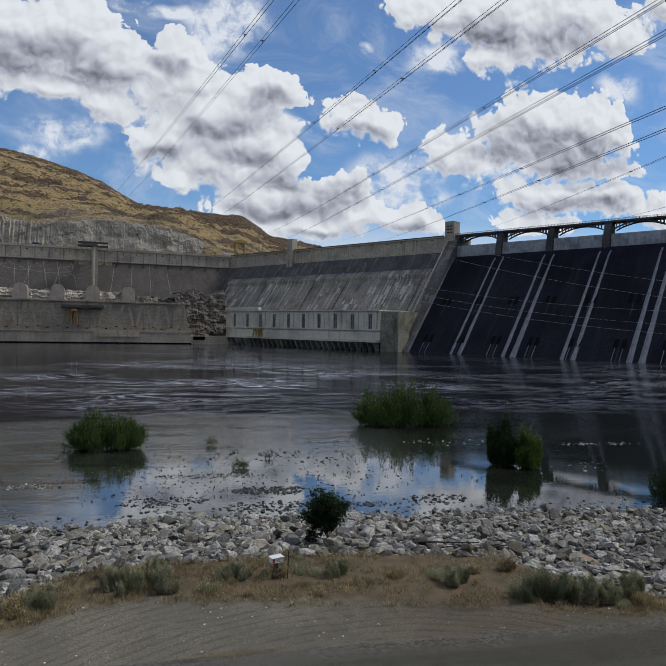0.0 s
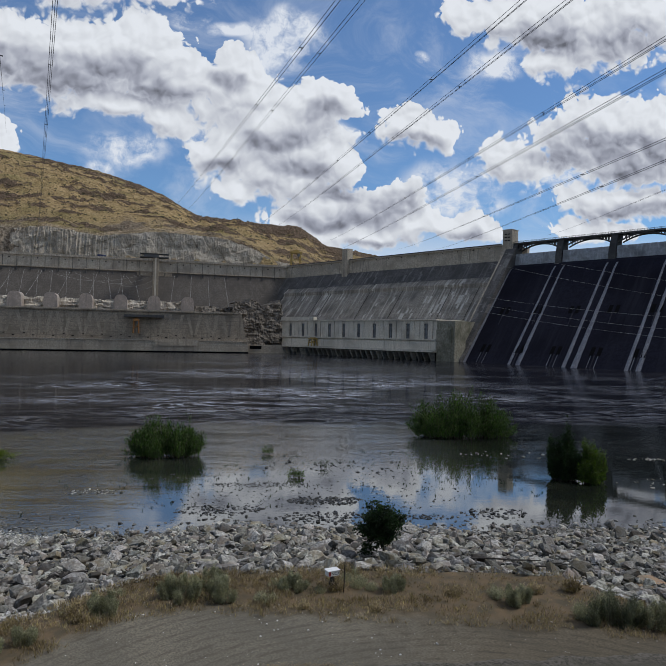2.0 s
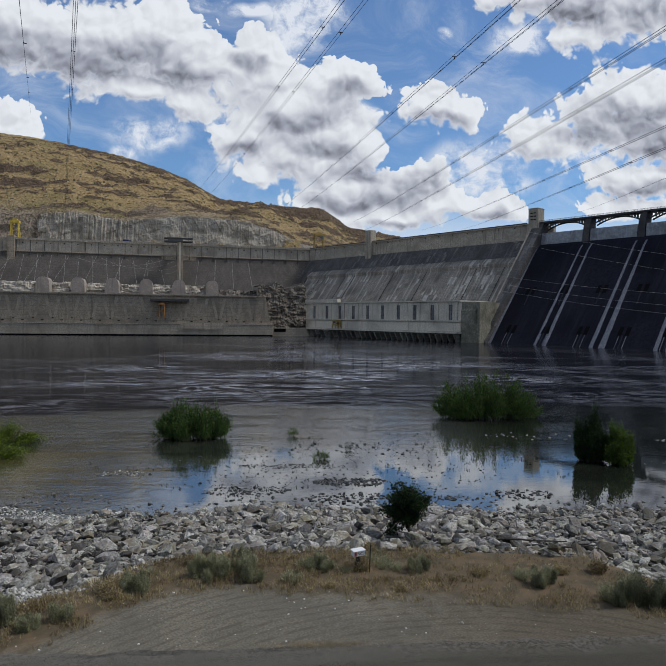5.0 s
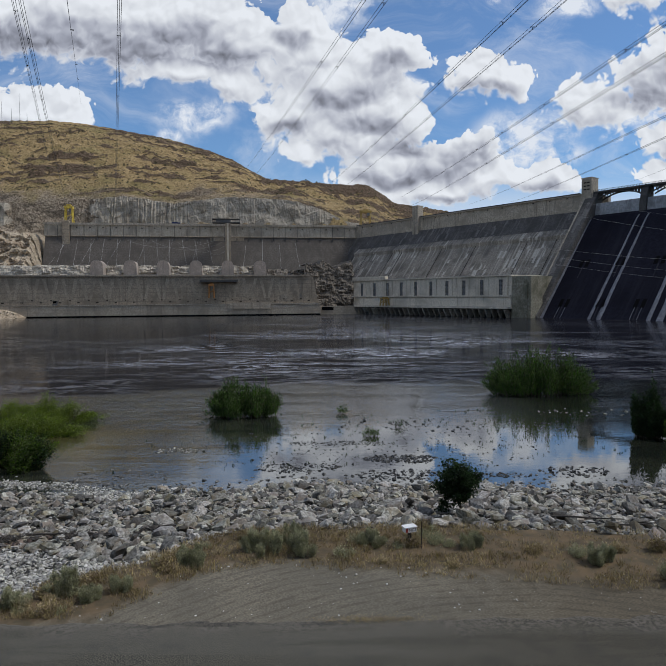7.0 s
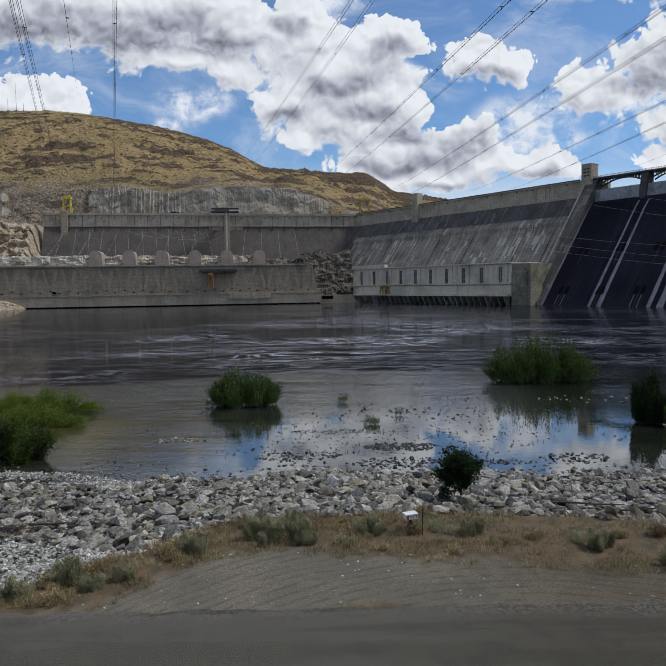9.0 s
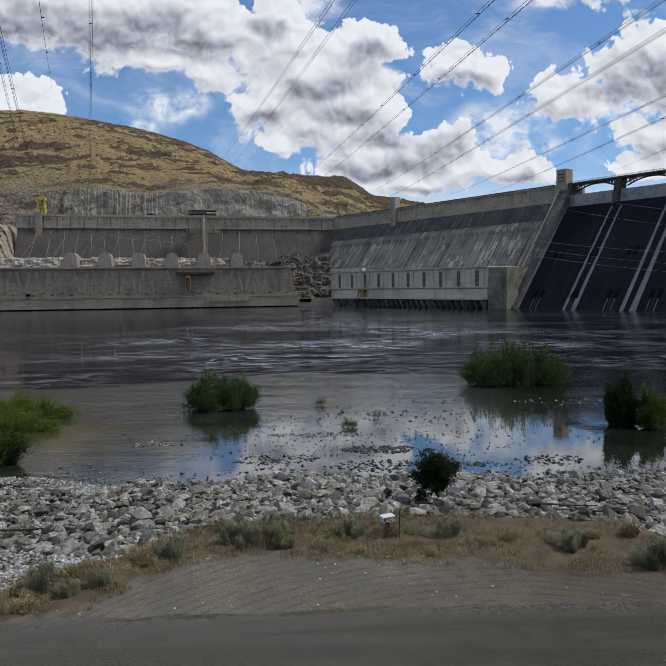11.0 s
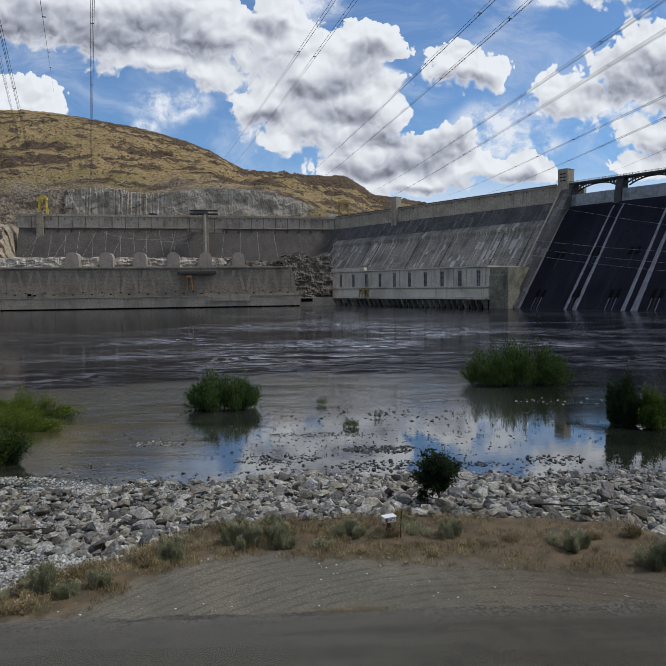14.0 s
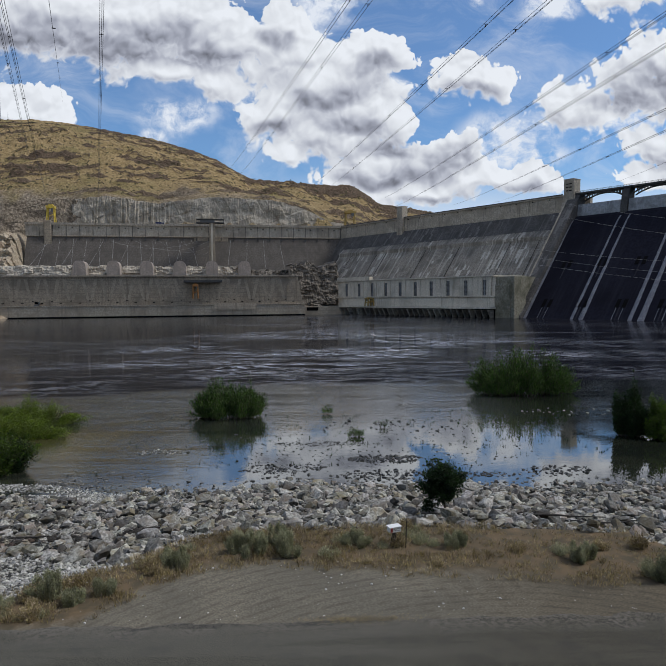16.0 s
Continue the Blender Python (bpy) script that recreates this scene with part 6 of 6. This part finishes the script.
rnd = random.Random(73)
brush = []
while len(brush) < 3000:
    w = rnd.uniform(905, 1296)
    u = rnd.uniform(-680, 120)
    dense = noise.noise((u * 0.012, w * 0.02, 8.0)) + 0.4 * noise.noise((u * 0.05, w * 0.07, 3.0)) + 0.25 * smooth_step((-250 - u) / 200)
    if dense < 0.16 + rnd.gauss(0, 0.12):
        continue
    r = 0.45 + 1.0 * rnd.random() ** 2
    brush.append((rnd.randrange(len(ROCKS)), Matrix.Translation((u, w, hill_height(u, w) + 0.3 * r)) @ Euler((rnd.gauss(0, 0.3), rnd.gauss(0, 0.3), rnd.random() * 6.3)).to_matrix().to_4x4() @ Matrix.Scale(2 * r, 4)))
joined("hill_brush", brush, ROCK_DATA, M["hillbrush"], "dark low brush and rocks dotted over the hillside", "brush")

# ---------------------------------------------------------------- small things on the bank
sign = thing("marker_box", "white metal marker box with lettering on a dark post", "marker", BANK @ pose(3.48, 26.6, BENCH, 0, 0, 22))
part("post", box(-0.06, 0.06, -0.06, 0.06, -0.2, 0.62, bevel=0.01), M["driftwood"], sign, "charred dark wooden post")
part("post_foot", box(-0.12, 0.10, -0.1, 0.1, -0.2, 0.34, bevel=0.02), M["driftwood"], sign)
part("box", box(-0.26, 0.26, -0.15, 0.15, 0.61, 0.83, bevel=0.01), M["white"], sign)
part("lid", prism([(-0.18, 0.83), (-0.18, 0.842), (0.18, 0.86), (0.18, 0.83)], -0.29, 0.29), M["white"], sign)
part("red_panel", box(-0.25, -0.14, -0.154, -0.150, 0.63, 0.81), M["red"], sign, "faded red panel")
curve = bpy.data.curves.new("lettering", "FONT")
curve.body, curve.size, curve.align_x, curve.extrude = "NC3", 0.175, "CENTER", 0.002
tmp = bpy.data.objects.new("lettering", curve)
scene.collection.objects.link(tmp)
bpy.context.view_layer.update()
text_mesh = bpy.data.meshes.new_from_object(tmp.evaluated_get(bpy.context.evaluated_depsgraph_get()))
bpy.data.objects.remove(tmp)
text_mesh.materials.clear()
letters = part("lettering", text_mesh, M["black"], sign, "black letters")
letters.matrix_basis = pose(0.06, -0.153, 0.655, 90, 0, 0)
stake = part("stake", rod((0, 0, -0.2), (0.03, 0, 1.15), 0.02, sides=6), M["driftwood"], None)
stake.matrix_basis = BANK @ pose(3.93, 26.3, BENCH)
tagged(stake, "thin rusty steel stake in dry grass", "stake")


def log(u, w, length, r, turn, seed, lift=0.48):
    rnd = random.Random(seed)
    bm = bmesh.new()
    last = Vector((0, 0, 0))
    for s in range(5):
        nxt = Vector((length * (s + 1) / 5, rnd.gauss(0, 0.08), rnd.gauss(0, 0.05)))
        rod(last, nxt, r * (1 - 0.12 * s), bm, 7, r * (1 - 0.12 * (s + 1)))
        last = nxt
    ob = part("driftwood_log", bm, M["driftwood"], None)
    ob.matrix_basis = BANK @ pose(u, w, ground_height(u, w) + lift, 0, 0, turn)
    return tagged(ob, "dark weathered driftwood log lying on the riprap", "driftwood", group="driftwood logs")


log(9.0, 35.8, 2.2, 0.075, -2, 1)
log(12.8, 37.4, 4.6, 0.075, -6, 2)
log(16.2, 38.4, 4.6, 0.075, 4, 3)
log(-18.2, 38.8, 3.6, 0.075, 2, 4)
log(-14.6, 39.2, 2.8, 0.075, -12, 5)
log(-11.3, 39.6, 2.6, 0.075, 8, 6)
rnd = random.Random(90)
twigs = bmesh.new()
for _ in range(2600):
    u = rnd.uniform(-20, -5.0)
    if noise.noise((u * 0.9, 3.3, 1.0)) < rnd.gauss(0.05, 0.18):
        continue
    w = 39.0 + 0.12 * (u + 12) + 0.5 * fbm(u * 0.5, 4) + rnd.gauss(0, 0.5)
    a, l = rnd.gauss(0, 0.9), 0.15 + 0.5 * rnd.random() ** 2
    p = Vector((u, w, ground_height(u, w) + 0.28 + 0.2 * rnd.random()))
    strand([p, p + Vector((math.cos(a) * l, math.sin(a) * l, rnd.gauss(0, 0.10)))], 0.012 + 0.016 * rnd.random(), twigs, 3)
debris = part("driftwood_debris", twigs, M["driftwood"], None)
debris.matrix_basis = BANK
tagged(debris, "line of dark driftwood twigs caught in the rocks", "driftwood", kind="stuff")


# ---------------------------------------------------------------- overhead lines and cables
def overhead(near, far, sag, count=3, r=0.06):
    """A bundle of conductors between two places of the bank's frame, with spacers."""
    near, far = Vector(near), Vector(far)
    near = near + (near - far) * 0.045
    line = thing("power_line", "bundle of thin dark conductors with spacers", "power line", BANK @ Matrix.Translation(near), group="power lines")
    d = far - near
    side = d.cross(Vector((0, 0, 1))).normalized()

    def at(t):
        return d * t + Vector((0, 0, -sag * 4 * t * (1 - t)))
    offsets = ((-0.45, 0.0), (0.45, 0.0), (0.0, -0.6))[:count]
    steps = [(i / 26) ** 2 for i in range(27)]
    for a, b in offsets:
        bm = bmesh.new()
        strand([at(t) + side * a + Vector((0, 0, b)) for t in steps], r, bm)
        part("conductor", bm, M["cable"], line)
    n = 1
    while n * 75 < d.length * 0.35:
        p = at((n * 75 - 20) / d.length)
        bm = bmesh.new()
        for a, b in offsets:
            rod(p, p + side * a * 1.25 + Vector((0, 0, b * 1.2)), 0.09, bm, 5)
        part("spacer", bm, M["cable"], line)
        n += 1


overhead((-46.0, 90, 82.1), (-333, 800, 184), 0)
overhead((-45.0, 90, 82.5), (-314, 800, 135.6), 2)
overhead((-26.2, 90, 83.1), (-253.5, 800, 142.9), 2)
overhead((-33.7, 90.0, 56.9), (-291.6, 800.0, 249.4), 0, 1, 0.035)
overhead((19.8, 90, 78.9), (-171.6, 1420, 292.2), 3)
overhead((23.3, 90, 78.5), (-148.8, 1420, 281.2), 3)
overhead((45.4, 90, 75.6), (2.5, 1420, 254.9), 3)
overhead((51.4, 90, 74.7), (34.6, 1420, 249.2), 3)
overhead((68.1, 90, 70.0), (163.7, 1420, 231.2), 3)
overhead((68.9, 90, 65.1), (186.8, 1420, 212.7), 3)
overhead((70.7, 90, 54.3), (316.4, 1420, 216.6), 3, 2)
overhead((71.0, 90, 50.9), (404.5, 1420, 220.6), 3, 2)
overhead((106.2, 90, 62.2), (668.8, 1420, 263.0), 3, 2)
overhead((108.1, 90, 50.4), (993.9, 1420, 300.2), 3, 2)


def span_cable(a, b, sag, r, m, label):
    a, b = Vector(a), Vector(b)
    bm = bmesh.new()
    strand([a.lerp(b, t / 12) + Vector((0, 0, -sag * 4 * t / 12 * (1 - t / 12))) for t in range(13)], r, bm)
    ob = part("cable", bm, M["palecable"], None)
    ob.matrix_basis = m
    return tagged(ob, label, "cable", group="cables at the dam")


CB = "thin pale cable strung across the dam face"
for za, zb, sag in ((54.5, 31, 7), (48.5, 22, 7), (43, 15, 6), (80, 30, 6), (90, 40, 6)):
    span_cable((-318 if za < 60 else -300, 429.7, za + 3), (-30, 429.7, zb), sag, 0.045, Matrix(), CB)
rnd = random.Random(14)
for i in range(12):
    x = -12 + 15.0 * i
    span_cable((x, 150.5, 88), (x + rnd.uniform(6, 12), 66, 43), 1.5, 0.075, PLANT, CB)
    if i % 2 == 0:
        span_cable((x + 4, 150.5, 88), (x - rnd.uniform(2, 8), 66, 43), 1.5, 0.07, PLANT, CB)
for i in range(4):
    span_cable((178, 127, 92 - 5 * i), (60 + 28 * i, 146, 86), 12, 0.07, PLANT, CB)
    span_cable((200 + 20 * i, 150.5, 88), (222 + 22 * i - 30, 66, 43), 3, 0.09, PLANT, CB)
